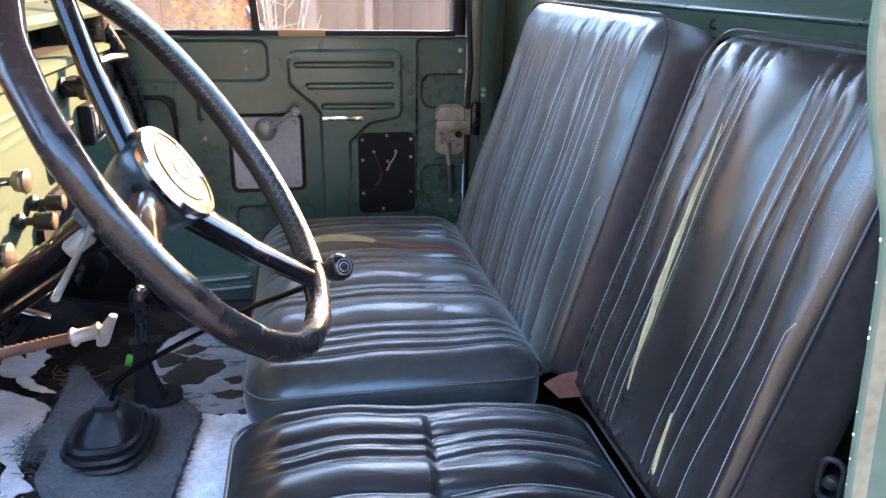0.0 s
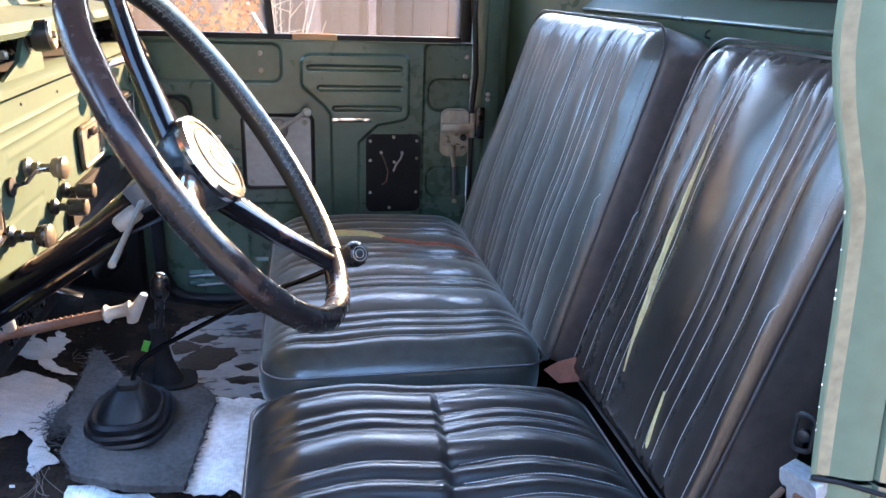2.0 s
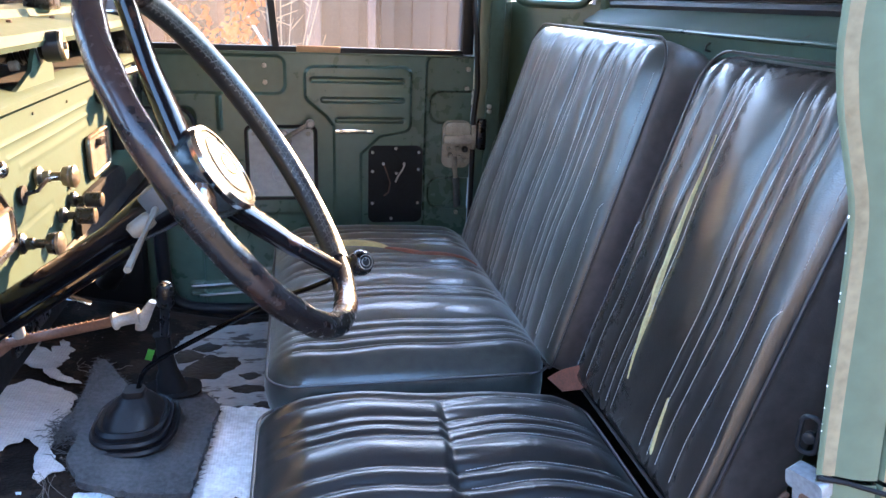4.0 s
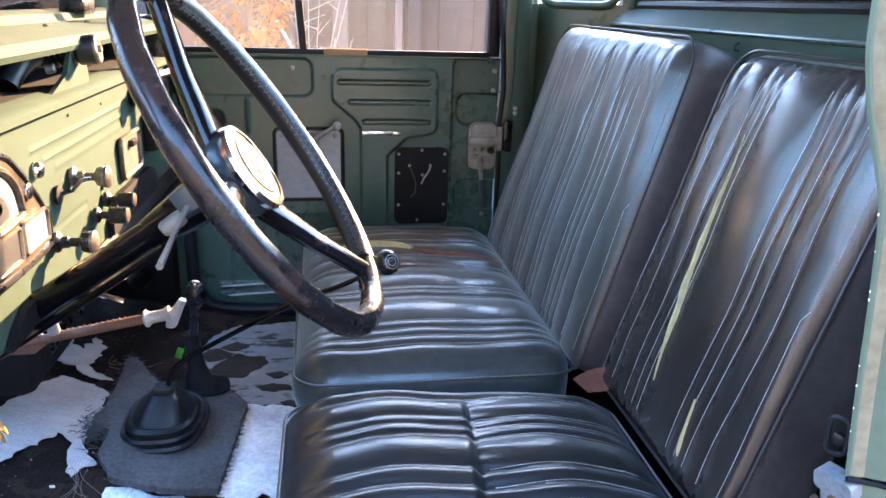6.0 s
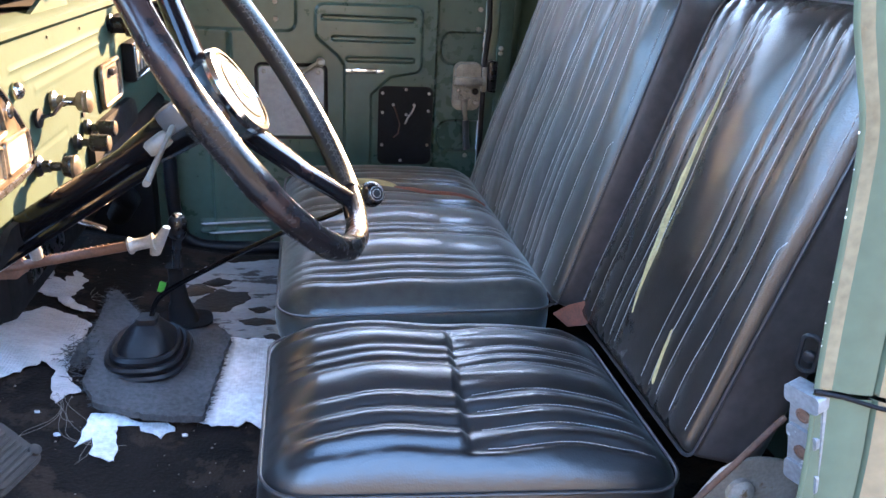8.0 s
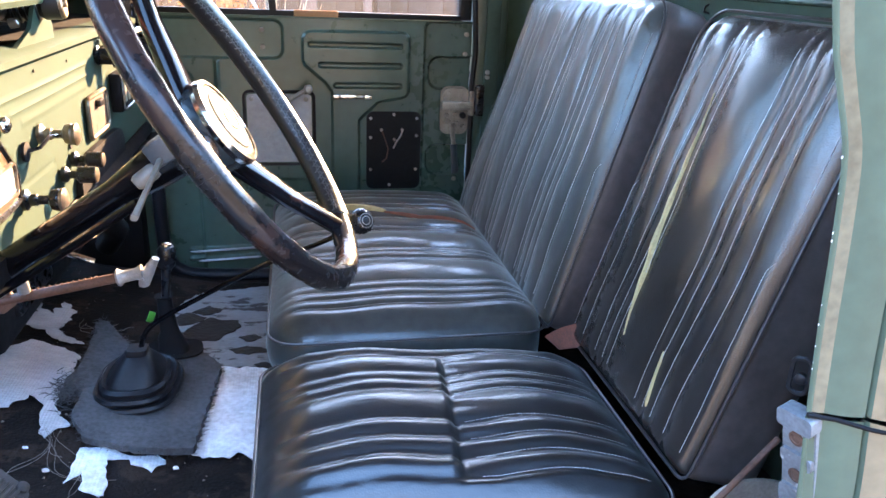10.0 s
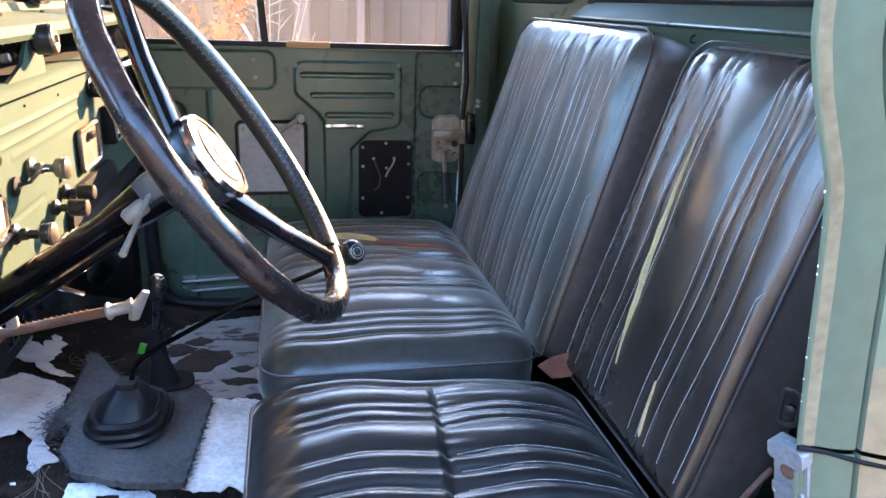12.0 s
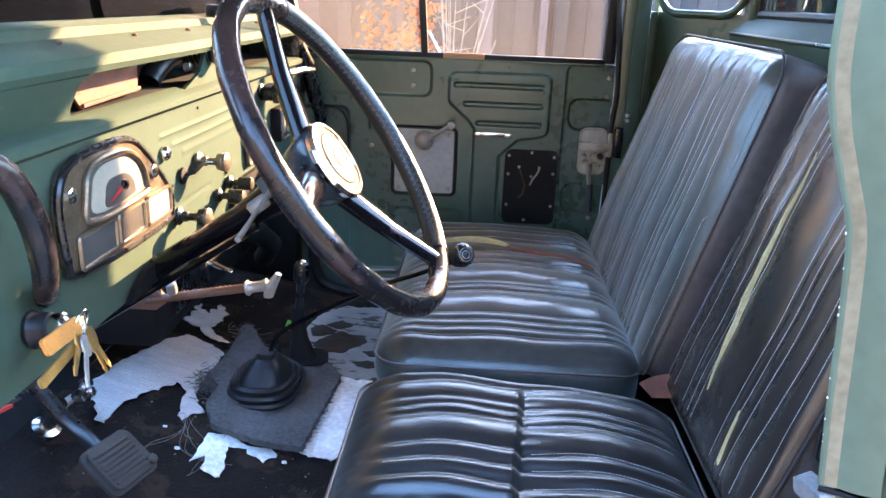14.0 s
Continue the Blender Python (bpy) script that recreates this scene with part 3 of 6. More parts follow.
    Geo().lathe([(0.005, 0), (0.005, 0.005), (0.003, 0.006)], m @ Matrix.Translation((-0.004, 0, 0)), 14).make("bolt", RUBBER, b)
    return base


def front_frame():
    base = tagged(new("wall_windscreen"), "green windscreen frame with black pillar on the passenger side", "windscreen frame", kind="structure")
    for y0, y1 in ((0.30, 0.36), (1.84, 1.90)):
        Geo().prism([(-0.52, 1.40), (-0.45, 1.40), (-0.50, 1.905), (-0.57, 1.905)], y1 - y0, axes((0, y1, 0), (0, -1, 0))).make("post", PAINT, base)
    Geo().box((-0.60, 0.30, 1.84), (-0.50, 1.90, 1.925), 0.01).make("header", PAINT, base)
    for y0, y1 in ((0.30, 0.38), (1.80, 1.90)):
        Geo().box((-0.66, y0, 1.06), (-0.40, y1, 1.40), 0.01).make("cowl_side", PAINT, base)
        # same panel below the dash, blackened to carry the shade there
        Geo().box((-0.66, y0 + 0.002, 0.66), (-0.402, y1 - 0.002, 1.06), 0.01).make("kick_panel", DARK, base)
    w = tagged(new("window_2"), "flat windscreen above the dashboard", "window", kind="structure")
    Geo().prism([(-0.503, 1.42), (-0.497, 1.42), (-0.547, 1.85), (-0.553, 1.85)], 1.46, axes((0, 1.83, 0), (0, -1, 0))).make("pane", CLEAR_GLASS, w)
    return base


ground_sheet()
cab_floor()
roof()
rear_wall()
pillar_near()
front_frame()

# ---------------------------------------------------------------- passenger door


def passenger_door():
    door = tagged(new("door_1"), "closed green pressed-steel passenger door with bolted access plates", "door", kind="structure")
    x0, x1, z0, z1 = -0.40, 0.428, 0.675, SILL
    nx, nz = 330, 268
    X, Z = np.meshgrid(np.linspace(x0, x1, nx + 1), np.linspace(z0, z1, nz + 1), indexing="ij")
    h = np.zeros_like(X)
    r = 0.022
    main = [(0.003 + r, 1.302 - r), (0.267 - r, 1.304 - r), (0.267 - r, 1.142 + r), (0.178, 1.130 + r), (0.140 - r, 1.095), (0.140 - r, 0.80), (0.074 + r, 0.80), (0.072 + r, 1.165), (0.050 + r, 1.195), (0.003 + r, 1.235)]
    h += 0.008 * step(sd_poly(X, Z, main) - r, 0.007)
    column = [(0.306 + r, 1.333 - r), (0.47, 1.333 - r), (0.47, 0.60), (0.306 + r, 0.60)]
    col = step(sd_poly(X, Z, column) - r, 0.006)
    h -= 0.010 * col
    for zc in (1.205, 0.978):
        pocket = [(0.335 + 0.012, zc + 0.012), (0.50, zc + 0.012), (0.50, zc - 0.012), (0.335 + 0.012, zc - 0.012)]
        h -= 0.010 * step(sd_poly(X, Z, pocket) - 0.028, 0.006)
    top_left = [(-0.5, 1.325 - r), (-0.045 - r, 1.325 - r), (-0.045 - r, 1.235 + r), (-0.5, 1.235 + r)]
    h -= 0.008 * step(sd_poly(X, Z, top_left) - r, 0.008)
    arch = [(-0.5, 1.20 - r), (-0.262 - r, 1.20 - r), (-0.262 - r, 0.6), (-0.5, 0.6)]
    h -= 0.010 * step(sd_poly(X, Z, arch) - r, 0.009)
    for a, b, z in ((0.022, 0.243, 1.270), (0.047, 0.243, 1.222), (0.083, 0.243, 1.172)):
        sd = np.hypot(X - np.clip(X, a, b), Z - z)
        h -= 0.009 * step(sd - 0.0055, 0.0055)
    sd = np.hypot(X + 0.203, Z - np.clip(Z, 1.15, 1.225))
    h += 0.005 * step(sd - 0.004, 0.007)
    for z in (0.742, 0.716):
        sd = np.hypot(X - np.clip(X, -0.295, -0.125), Z - z - 0.04 * (X + 0.295))
        h += 0.008 * step(sd - 0.005, 0.007)
    low = [(-0.14 + r, 0.93 - r), (0.05 - r, 0.93 - r), (0.05 - r, 0.80), (-0.14 + r, 0.80)]
    h -= 0.005 * step(sd_poly(X, Z, low) - r, 0.010)
    h += 0.0006 * np.sin(X * 21 + Z * 9) + 0.0004 * np.sin(X * 7 - Z * 31)
    vs = np.stack([X.ravel(), (D - h).ravel(), Z.ravel()], 1)
    idx = np.arange((nx + 1) * (nz + 1)).reshape(nx + 1, nz + 1)
    fs = np.stack([idx[:-1, :-1].ravel(), idx[1:, :-1].ravel(), idx[1:, 1:].ravel(), idx[:-1, 1:].ravel()], 1)
    obj("inner_panel", vs, fs, PAINT, door)
    Geo().box((x0, D + 0.030, z0), (x1, D + 0.060, SILL - 0.035), 0.006).make("outer_skin", PAINT, door)
    # bright sky reflection on the slat tops put in as pale tubes
    for za, zb, xa, xb in ((0.742, 0.749, -0.297, -0.125), (0.716, 0.723, -0.278, -0.117)):
        Geo().tube([(xa, D - 0.010, za), (xa + 0.01, D - 0.012, za), (xb - 0.01, D - 0.012, zb), (xb, D - 0.010, zb)], [0.001, 0.0032, 0.0032, 0.001], 8).make("worn_ridge", SILVER_PAINT, door)
    # dark shadow along the pressed arch put in as a black tube
    Geo().tube(curve([(-0.40, D - 0.001, 1.197), (-0.32, D - 0.001, 1.197), (-0.285, D - 0.001, 1.192), (-0.266, D - 0.001, 1.165), (-0.262, D - 0.001, 1.10), (-0.262, D - 0.001, 0.97)], 5), 0.0042, 8).make("arch_seal", RUBBER, door)
    # window sill strip, frame and divider
    Geo().box((x0, D - 0.004, SILL), (x1 + 0.004, D + 0.012, SILL + 0.004), 0.0015).make("sill_cap", PAINT, door)
    Geo().box((x0, D + 0.004, SILL - 0.002), (0.40, D + 0.024, SILL + 0.017), 0.003).make("window_channel", RUBBER, door)
    Geo().box((-0.016, D - 0.003, SILL + 0.004), (0.090, D + 0.0036, SILL + 0.019), 0.002).make("wedge", CREAM_WOOD, door, "tan wooden wedge in the window channel")
    Geo().prism([(-0.072, SILL), (-0.055, SILL), (-0.10, 1.905), (-0.117, 1.905)], 0.022, axes((0, D + 0.027, 0), (0, -1, 0))).make("window_divider", RUBBER, door)
    Geo().box((0.395, D + 0.002, SILL + 0.006), (0.424, D + 0.034, 1.905), 0.005).make("window_frame", RUBBER, door)
    Geo().box((-0.50, D + 0.002, 1.866), (0.395, D + 0.030, 1.925), 0.005).make("window_frame", RUBBER, door)
    Geo().prism([(-0.40, SILL), (-0.375, SILL), (-0.49, 1.905), (-0.515, 1.905)], 0.03, axes((0, D + 0.03, 0), (0, -1, 0))).make("window_frame", RUBBER, door)
    Geo().prism([(-0.062, SILL + 0.004), (0.40, SILL + 0.004), (0.40, 1.905), (-0.107, 1.905)], 0.005, axes((0, D + 0.019, 0), (0, -1, 0))).make("pane", DOOR_GLASS, door)
    Geo().prism([(-0.395, SILL + 0.004), (-0.066, SILL + 0.004), (-0.111, 1.905), (-0.505, 1.905)], 0.005, axes((0, D + 0.019, 0), (0, -1, 0))).make("vent_pane", VENT_GLASS, door, "hazy dusty vent window pane")
    # black access plate
    m = axes((0.2305, D + 0.004, 1.005), (0, -1, 0), (1, 0, 0))
    plate = Geo().prism(round_rect(0.142, 0.205, 0.018), 0.005, m).make("access_plate", PLATE_BLACK, door, "black steel access plate with screws")
    for dx, dz in ((-0.06, 0.085), (0.06, 0.085), (-0.06, 0.035), (0.06, 0.04), (-0.06, -0.05), (0.06, -0.05), (0, 0.095), (-0.01, -0.092), (-0.032, 0.055), (0.022, 0.055), (0.002, 0.03)):
        Geo().lathe([(0.0042, 0.004), (0.0042, 0.007), (0.0025, 0.0085)], m @ Matrix.Translation((dx, dz, 0)), 8).make("screw", STEEL, plate)
    Geo().tube([m @ Vector(p) for p in ((-0.032, 0.055, 0.006), (-0.022, 0.03, 0.0065), (-0.014, 0.005, 0.006), (-0.018, -0.02, 0.0062), (-0.03, -0.03, 0.006))], 0.0019, 6).make("bent_wire", RUST, plate, "rusty bent wire")
    Geo().tube([m @ Vector(p) for p in ((0.024, 0.056, 0.007), (0.018, 0.040, 0.009), (0.006, 0.022, 0.008), (0.000, 0.006, 0.0065))], 0.0024, 6).make("bent_wire", STEEL, plate)
    # window crank on its grey plate
    m = axes((-0.058, D + 0.003, 1.063), (0, -1, 0), (1, 0, 0))
    cp = Geo().prism(round_rect(0.158, 0.172, 0.010), 0.004, m).make("crank_plate", SILVER_PAINT, door, "grey painted window winder plate")
    Geo().tube([m @ Vector((x, y, 0.001)) for x, y in round_rect(0.170, 0.184, 0.014)], 0.0050, 8, closed=True).make("gasket", RUBBER, cp)
    for dx in (-0.066, 0.066):
        for dz in (-0.074, 0.074):
            Geo().lathe([(0.006, 0.003), (0.006, 0.006), (0.004, 0.008)], m @ Matrix.Translation((dx, dz, 0)), 10).make("screw", STEEL, cp)
    Geo().tube([m @ Vector((0.02 * math.cos(a) - 0.005, 0.02 * math.sin(a) - 0.028, 0.005)) for a in np.linspace(0, 2 * math.pi, 24, endpoint=False)], 0.0013, 5, closed=True).make("pressed_ring", SILVER_PAINT, cp)
    hub = Vector((-0.058, D - 0.004, 1.122))
    g = Geo().lathe([(0.026, 0), (0.026, 0.012), (0.020, 0.024), (0.008, 0.032)], axes(hub, (0, -1, 0)), 20)
    g.make("crank_hub", STEEL, cp)
    tip = Vector((0.013, D - 0.045, 1.170))
    Geo().tube([hub + Vector((0.0, -0.024, 0.0)), hub.lerp(tip, 0.5) + Vector((0, -0.008, 0)), tip], [0.008, 0.0065, 0.006], 8, squash=0.8).make("crank_arm", STEEL, cp)
    Geo().lathe([(0.008, -0.008), (0.0105, 0), (0.0105, 0.014), (0.006, 0.018)], axes(tip, (0, -1, 0)), 14).make("crank_knob", STEEL, cp)
    # small chrome pull
    pull = Geo().box((0.092, D - 0.012, 1.139), (0.155, D - 0.006, 1.151), 0.003).make("pull_handle", CHROME, door, "small chrome door pull")
    for a, b in ((0.074, 0.096), (0.151, 0.174)):
        Geo().box((a, D - 0.009, 1.137), (b, D + 0.006, 1.150), 0.003).make("pull_mount", CHROME, pull)
    # latch
    m = axes((0.388, D + 0.003, 1.112), (0, -1, 0), (1, 0, 0))
    latch = Geo().prism(round_rect(0.074, 0.124, 0.020), 0.008, m).make("latch", LATCH_STEEL, door, "bare steel door latch with lever")
    Geo().prism([(x, y + 0.036) for x, y in round_rect(0.066, 0.046, 0.016)], 0.020, m).make("latch_cover", LATCH_STEEL, latch)
    Geo().box((-0.037, 0.004, 0.004), (0.041, 0.026, 0.027), 0.004, m).make("slide_bar", LATCH_STEEL, latch)
    Geo().box((0.036, -0.012, -0.004), (0.050, 0.052, 0.020), 0.003, m).make("side_flange", LATCH_STEEL, latch)
    for dx, dy, rr, ml in ((-0.018, 0.046, 0.0065, LATCH_STEEL), (0.020, 0.050, 0.0065, LATCH_STEEL), (-0.020, -0.012, 0.006, LATCH_STEEL), (0.002, -0.010, 0.0065, LATCH_STEEL), (-0.016, -0.028, 0.007, LATCH_STEEL), (0.008, -0.034, 0.007, LATCH_STEEL), (0.024, -0.040, 0.006, LATCH_STEEL), (0.022, -0.012, 0.0085, BLACK)):
        Geo().lathe([(rr, 0), (rr, 0.014), (rr * 0.7, 0.017)], m @ Matrix.Translation((dx, dy, 0.004)), 10).make("rivet", ml, latch)
    Geo().tube([m @ Vector(p) for p in ((-0.006, -0.030, 0.022), (-0.006, -0.056, 0.024), (-0.003, -0.080, 0.028), (-0.002, -0.086, 0.029))], [0.010, 0.010, 0.008, 0.011], 8, squash=0.5).make("latch_lever", LATCH_STEEL, latch)
    Geo().tube([m @ Vector(p) for p in ((-0.002, -0.084, 0.029), (0.0, -0.12, 0.031), (0.004, -0.160, 0.032))], [0.0125, 0.012, 0.0135], 10, squash=0.55).make("lever_grip", CAST, latch)
    Geo().lathe([(0.006, 0), (0.006, 0.004)], axes((0.395, D, 0.928), (0, -1, 0)), 10).make("bolt", LATCH_STEEL, latch)
    for x, z in ((-0.093, 1.302), (-0.092, 1.262), (0.412, 1.303), (0.410, 1.255), (-0.20, 1.10)):
        Geo().lathe([(0.006, -0.004), (0.006, 0.006), (0.003, 0.007)], axes((x, D, z), (0, -1, 0)), 10).make("bolt", STEEL, door)
    return door


def passenger_jamb():
    """Pillar, seal and corner panel behind the passenger door."""
    base = tagged(new("wall_passenger"), "green door pillar with rubber weather seal on the passenger side", "door pillar", kind="structure")
    Geo().box((0.434, 1.835, 0.66), (0.500, 1.90, 1.925), 0.006).make("pillar", PAINT, base)
    Geo().box((0.500, 1.862, 0.66), (0.524, 1.90, 1.47), 0.004).make("pillar_return", PAINT, base)
    Geo().box((0.46, 1.826, 0.90), (0.497, 1.836, 1.92), 0.003).make("pillar_flange", PAINT_DULL, base)
    pts = [(0.431, 1.832, 0.70), (0.432, 1.83, 1.0), (0.430, 1.83, 1.18), (0.436, 1.828, 1.26), (0.428, 1.828, 1.38), (0.418, 1.83, 1.46), (0.412, 1.83, 1.905)]
    Geo().tube(pts, 0.007, 8).make("weather_seal", RUBBER, base)
    for z in (1.20, 1.212):
        Geo().lathe([(0.006, 0), (0.006, 0.007), (0.003, 0.009)], axes((0.468, 1.826, z), (0, -1, 0)), 10).make("bolt", STEEL, base)
    Geo().box((0.440, 1.815, 1.10), (0.462, 1.838, 1.18), 0.004).make("striker", BLACK, base)
    Geo().box((-0.62, 1.835, 0.58), (0.52, 1.90, 0.672), 0.012).make("sill", PAINT, base)
    Geo().tube(curve([(-0.362, 1.824, 1.06), (-0.360, 1.824, 0.80), (-0.352, 1.824, 0.735), (-0.325, 1.824, 0.695), (-0.25, 1.824, 0.678), (0.0, 1.824, 0.672), (0.40, 1.824, 0.672)], 5), 0.017, 10).make("door_seal", RUBBER, base)
    return base


passenger_door()
passenger_jamb()

# ---------------------------------------------------------------- seats


def dashes(g, line, normal, length=0.0042, gap=0.0005, w=0.00045):
    """Stitches along a polyline."""
    pts = [Vector(p) for p in line]
    acc, at = [0.0], 0.0
    for a, b in zip(pts, pts[1:]):
        acc.append(acc[-1] + (b - a).length)
    while at + length < acc[-1]:
        ends = []
        for s in (at, at + length):
            k = min(max(int(np.searchsorted(acc, s)) - 1, 0), len(pts) - 2)
            f = (s - acc[k]) / max(acc[k + 1] - acc[k], 1e-6)
            ends.append(pts[k].lerp(pts[k + 1], f))
        a, b = ends
        side = (b - a).normalized().cross(normal).normalized() * w
        up = Vector(normal) * w
        g.add([a - side, a + side, b + side, b - side, (a + b) / 2 + up - side, (a + b) / 2 + up + side], [(0, 1, 5, 4), (4, 5, 2, 3), (0, 4, 3), (1, 2, 5), (0, 3, 2, 1)])
        at += length + gap


def cushion_shape(x0, x1, y0, y1, zt, thick, seams, cross, front_puff, seed, skew):
    """Returns the top height function and mesh of one seat cushion."""
    cx, cy = (x0 + x1) / 2, (y0 + y1) / 2
    half = ((x1 - x0) / 2, (y1 - y0) / 2, thick / 2)
    p, faces = lattice(half, (0.006, 0.0042, 0.012))
    ry = 0.048 if cross is not None else 0.085          # the passenger cushion slopes off gently at its end
    q = rounded(p, half, (0.068, ry, 0.055))

    def lift(lx, ly):
        u, v = np.clip(lx / half[0], -1, 1), np.clip(ly / half[1], -1, 1)
        edge = np.minimum(1, (1 - np.abs(u)) * half[0] / 0.06) * np.minimum(1, (1 - np.abs(v)) * half[1] / 0.035)
        edge = np.clip(edge, 0, 1)
        y = ly + cy
        x = lx + cx
        wob = 0.004 * np.sin(x * 13 + seed) + 0.003 * np.sin(x * 31 + 2 * seed)
        out = 0.021 * (1 - u ** 2) * (1 - v ** 2) - 0.002
        soft = 1 - (0.8 * np.clip((min(seams) - y) / 0.012, 0, 1) if cross is not None else 0)
        out = out + 1.1 * pleat(y + wob, seams, y0 + 0.02, y1 - 0.02, True) * edge * soft
        if cross is not None:
            dx = x - cross - 0.084 * (y - 0.72)
            inner = np.clip((y - 0.600) / 0.012, 0, 1) * np.clip((0.872 - y) / 0.012, 0, 1)
            # the front half stands fuller than the rear half, which folds under it at the cross seam
            out = out - (0.007 * np.exp(-(dx / 0.0040) ** 2) + 0.009 * np.clip(dx / 0.004, 0, 1) * np.exp(-np.maximum(dx, 0) / 0.075)) * inner
            tuck = np.exp(-np.maximum(dx, 0) / 0.045) * (dx > 0) * inner
            out = out + 0.0014 * np.sin(y * 240 + 9 * dx) * tuck
            out = out + front_puff * np.exp(-((x - cross + 0.11) / 0.07) ** 2) * edge
            out = out + 0.6 * front_puff * np.exp(-((x - cross - 0.10) / 0.07) ** 2) * edge
            crack = np.sin(x * 190 + 5 * np.sin(y * 120)) * np.sin(y * 260 + 4 * np.sin(x * 90))
            out = out + 0.0008 * crack * np.clip((0.62 - y) / 0.02, 0, 1)
        wr = np.sin(x * 47 + 3 * np.sin(y * 23 + seed)) * np.sin(y * 61 + seed)
        return out + 0.0005 * wr * edge - 0.012 * np.clip((u + 0.1), 0, 1) * 0.5

    top = np.clip((q[:, 2] - (half[2] - 0.05)) / 0.05, 0, 1)
    q[:, 2] += lift(q[:, 0], q[:, 1]) * top ** 2
    side = np.clip(1 - np.abs(q[:, 2]) / half[2], 0, 1)
    q[:, 0] -= 0.010 * side * (q[:, 0] < 0)
    q[:, 1] += 0.006 * side * np.sign(q[:, 1])
    q[:, 1] += skew * q[:, 0]
    q += np.array([cx, cy, zt - half[2]])

    def height(x, y):
        """Top of the cushion at x and at y before the skew."""
        lx, ly = np.array([x - cx]), np.array([y - cy])
        base = half[2]
        for l, hh, rr in ((abs(x - cx), half[0], 0.068), (abs(y - cy), half[1], ry)):
            over = max(0.0, l - (hh - rr)) / rr
            base -= 0.05 * (1 - math.sqrt(max(0.0, 1 - min(over, 1) ** 2)))
        top_lift = max(float(lift(lx, ly + e)[0]) for e in (-0.0042, -0.002, 0.0, 0.002, 0.0042))
        return zt - half[2] + base + top_lift * min(1, max(0, (base - half[2] + 0.05) / 0.05)) ** 2

    return q, faces, height


def backrest_shape(y0, y1, x_bot, z_bot, length, thick, tilt, seams, seed, taper):
    """Backrest leaning towards the rear; local z runs up the back, local -x is the front."""
    half = (thick / 2, (y1 - y0) / 2, length / 2)
    p, faces = lattice(half, (0.014, 0.0042, 0.008))
    mix = np.clip((p[:, 2:3] + 0.10) / 0.20, 0, 1)
    q = rounded(p, half, (0.03, 0.05, 0.055)) * mix + rounded(p, half, (0.03, 0.018, 0.018)) * (1 - mix)
    cy = (y0 + y1) / 2

    def lift(ly, lz):
        u, v = np.clip(ly / half[1], -1, 1), np.clip(lz / half[2], -1, 1)
        edge = np.clip(np.minimum(1, (1 - np.abs(u)) * half[1] / 0.03) * np.minimum(1, (1 - np.abs(v)) * half[2] / 0.022), 0, 1)
        wob = 0.004 * np.sin(lz * 9 + seed) + 0.0025 * np.sin(lz * 23 + seed * 2)
        y = ly + cy + wob
        out = 0.010 * (1 - u ** 2) * (1 - v ** 2) + 0.95 * pleat(y, seams, y0 + 0.015, y1 - 0.015) * edge * (0.75 + 0.25 * np.sin(lz * 11 + seed))
        out = out + 0.003 * np.exp(-((lz - half[2] * 0.55) / 0.07) ** 2) * np.sin(ly * 38 + seed) * edge
        out = out + 0.0005 * np.sin(lz * 57 + 4 * np.sin(ly * 19 + seed)) * np.sin(ly * 67) * edge
        return out

    front = np.clip((-q[:, 0] - (half[0] - 0.03)) / 0.03, 0, 1)
    q[:, 0] -= lift(q[:, 1], q[:, 2]) * front ** 2
    m = Matrix.Translation((x_bot, cy, z_bot)) @ Matrix.Rotation(tilt, 4, "Y") @ Matrix.Translation((half[0], 0, half[2]))
    mn = np.array(m)

    def narrow(ly, lz):
        """The near edge draws in towards the top."""
        return ly + taper * np.clip(0.5 + 0.5 * lz / half[2], 0, 1) * np.clip(0.5 - 0.5 * ly / half[1], 0, 1)

    q[:, 1] = narrow(q[:, 1], q[:, 2])
    w = q @ mn[:3, :3].T + mn[:3, 3]

    def spot(y, s, out=0.0):
        """World point on the front face at y and s metres up the back."""
        lz = s - half[2]
        base = half[0]
        for l, hh, rr in ((abs(y - cy), half[1], 0.05 if lz > 0 else 0.018), (abs(lz), half[2], 0.055 if lz > 0 else 0.018)):
            over = max(0.0, l - (hh - rr)) / rr
            base -= 0.03 * (1 - math.sqrt(max(0.0, 1 - min(over, 1) ** 2)))
        f = min(1, max(0, (base - half[0] + 0.03) / 0.03)) ** 2
        top_lift = max(float(lift(np.array([y - cy + e]), np.array([lz]))[0]) for e in (-0.0042, -0.002, 0.0, 0.002, 0.0042))
        return m @ Vector((-base - top_lift * f - out, float(narrow(y - cy, lz)), lz))

    normal = (m.to_3x3() @ Vector((-1, 0, 0))).normalized()
    return w, faces, spot, normal, m, half, narrow


def rip_strip(g, line, widths, normal):
    """A lens-shaped strip of bare foam lying in a split seam."""
    vs, n = [], len(line)
    for i, (p, w) in enumerate(zip(line, widths)):
        t = (line[min(i + 1, n - 1)] - line[max(i - 1, 0)]).normalized()
        s = t.cross(normal).normalized() * w
        p2 = p + normal * w * 1.1
        vs += [p - s - normal * 0.006, p2 - s * 0.7, p2 + s * 0.7, p + s - normal * 0.006]
    fs = []
    for i in range(n - 1):
        for k in range(3):
            fs.append((4 * i + k, 4 * i + k + 1, 4 * i + 5 + k, 4 * i + 4 + k))
        fs.append((4 * i + 3, 4 * i, 4 * i + 4, 4 * i + 7))
    g.add(vs, fs)


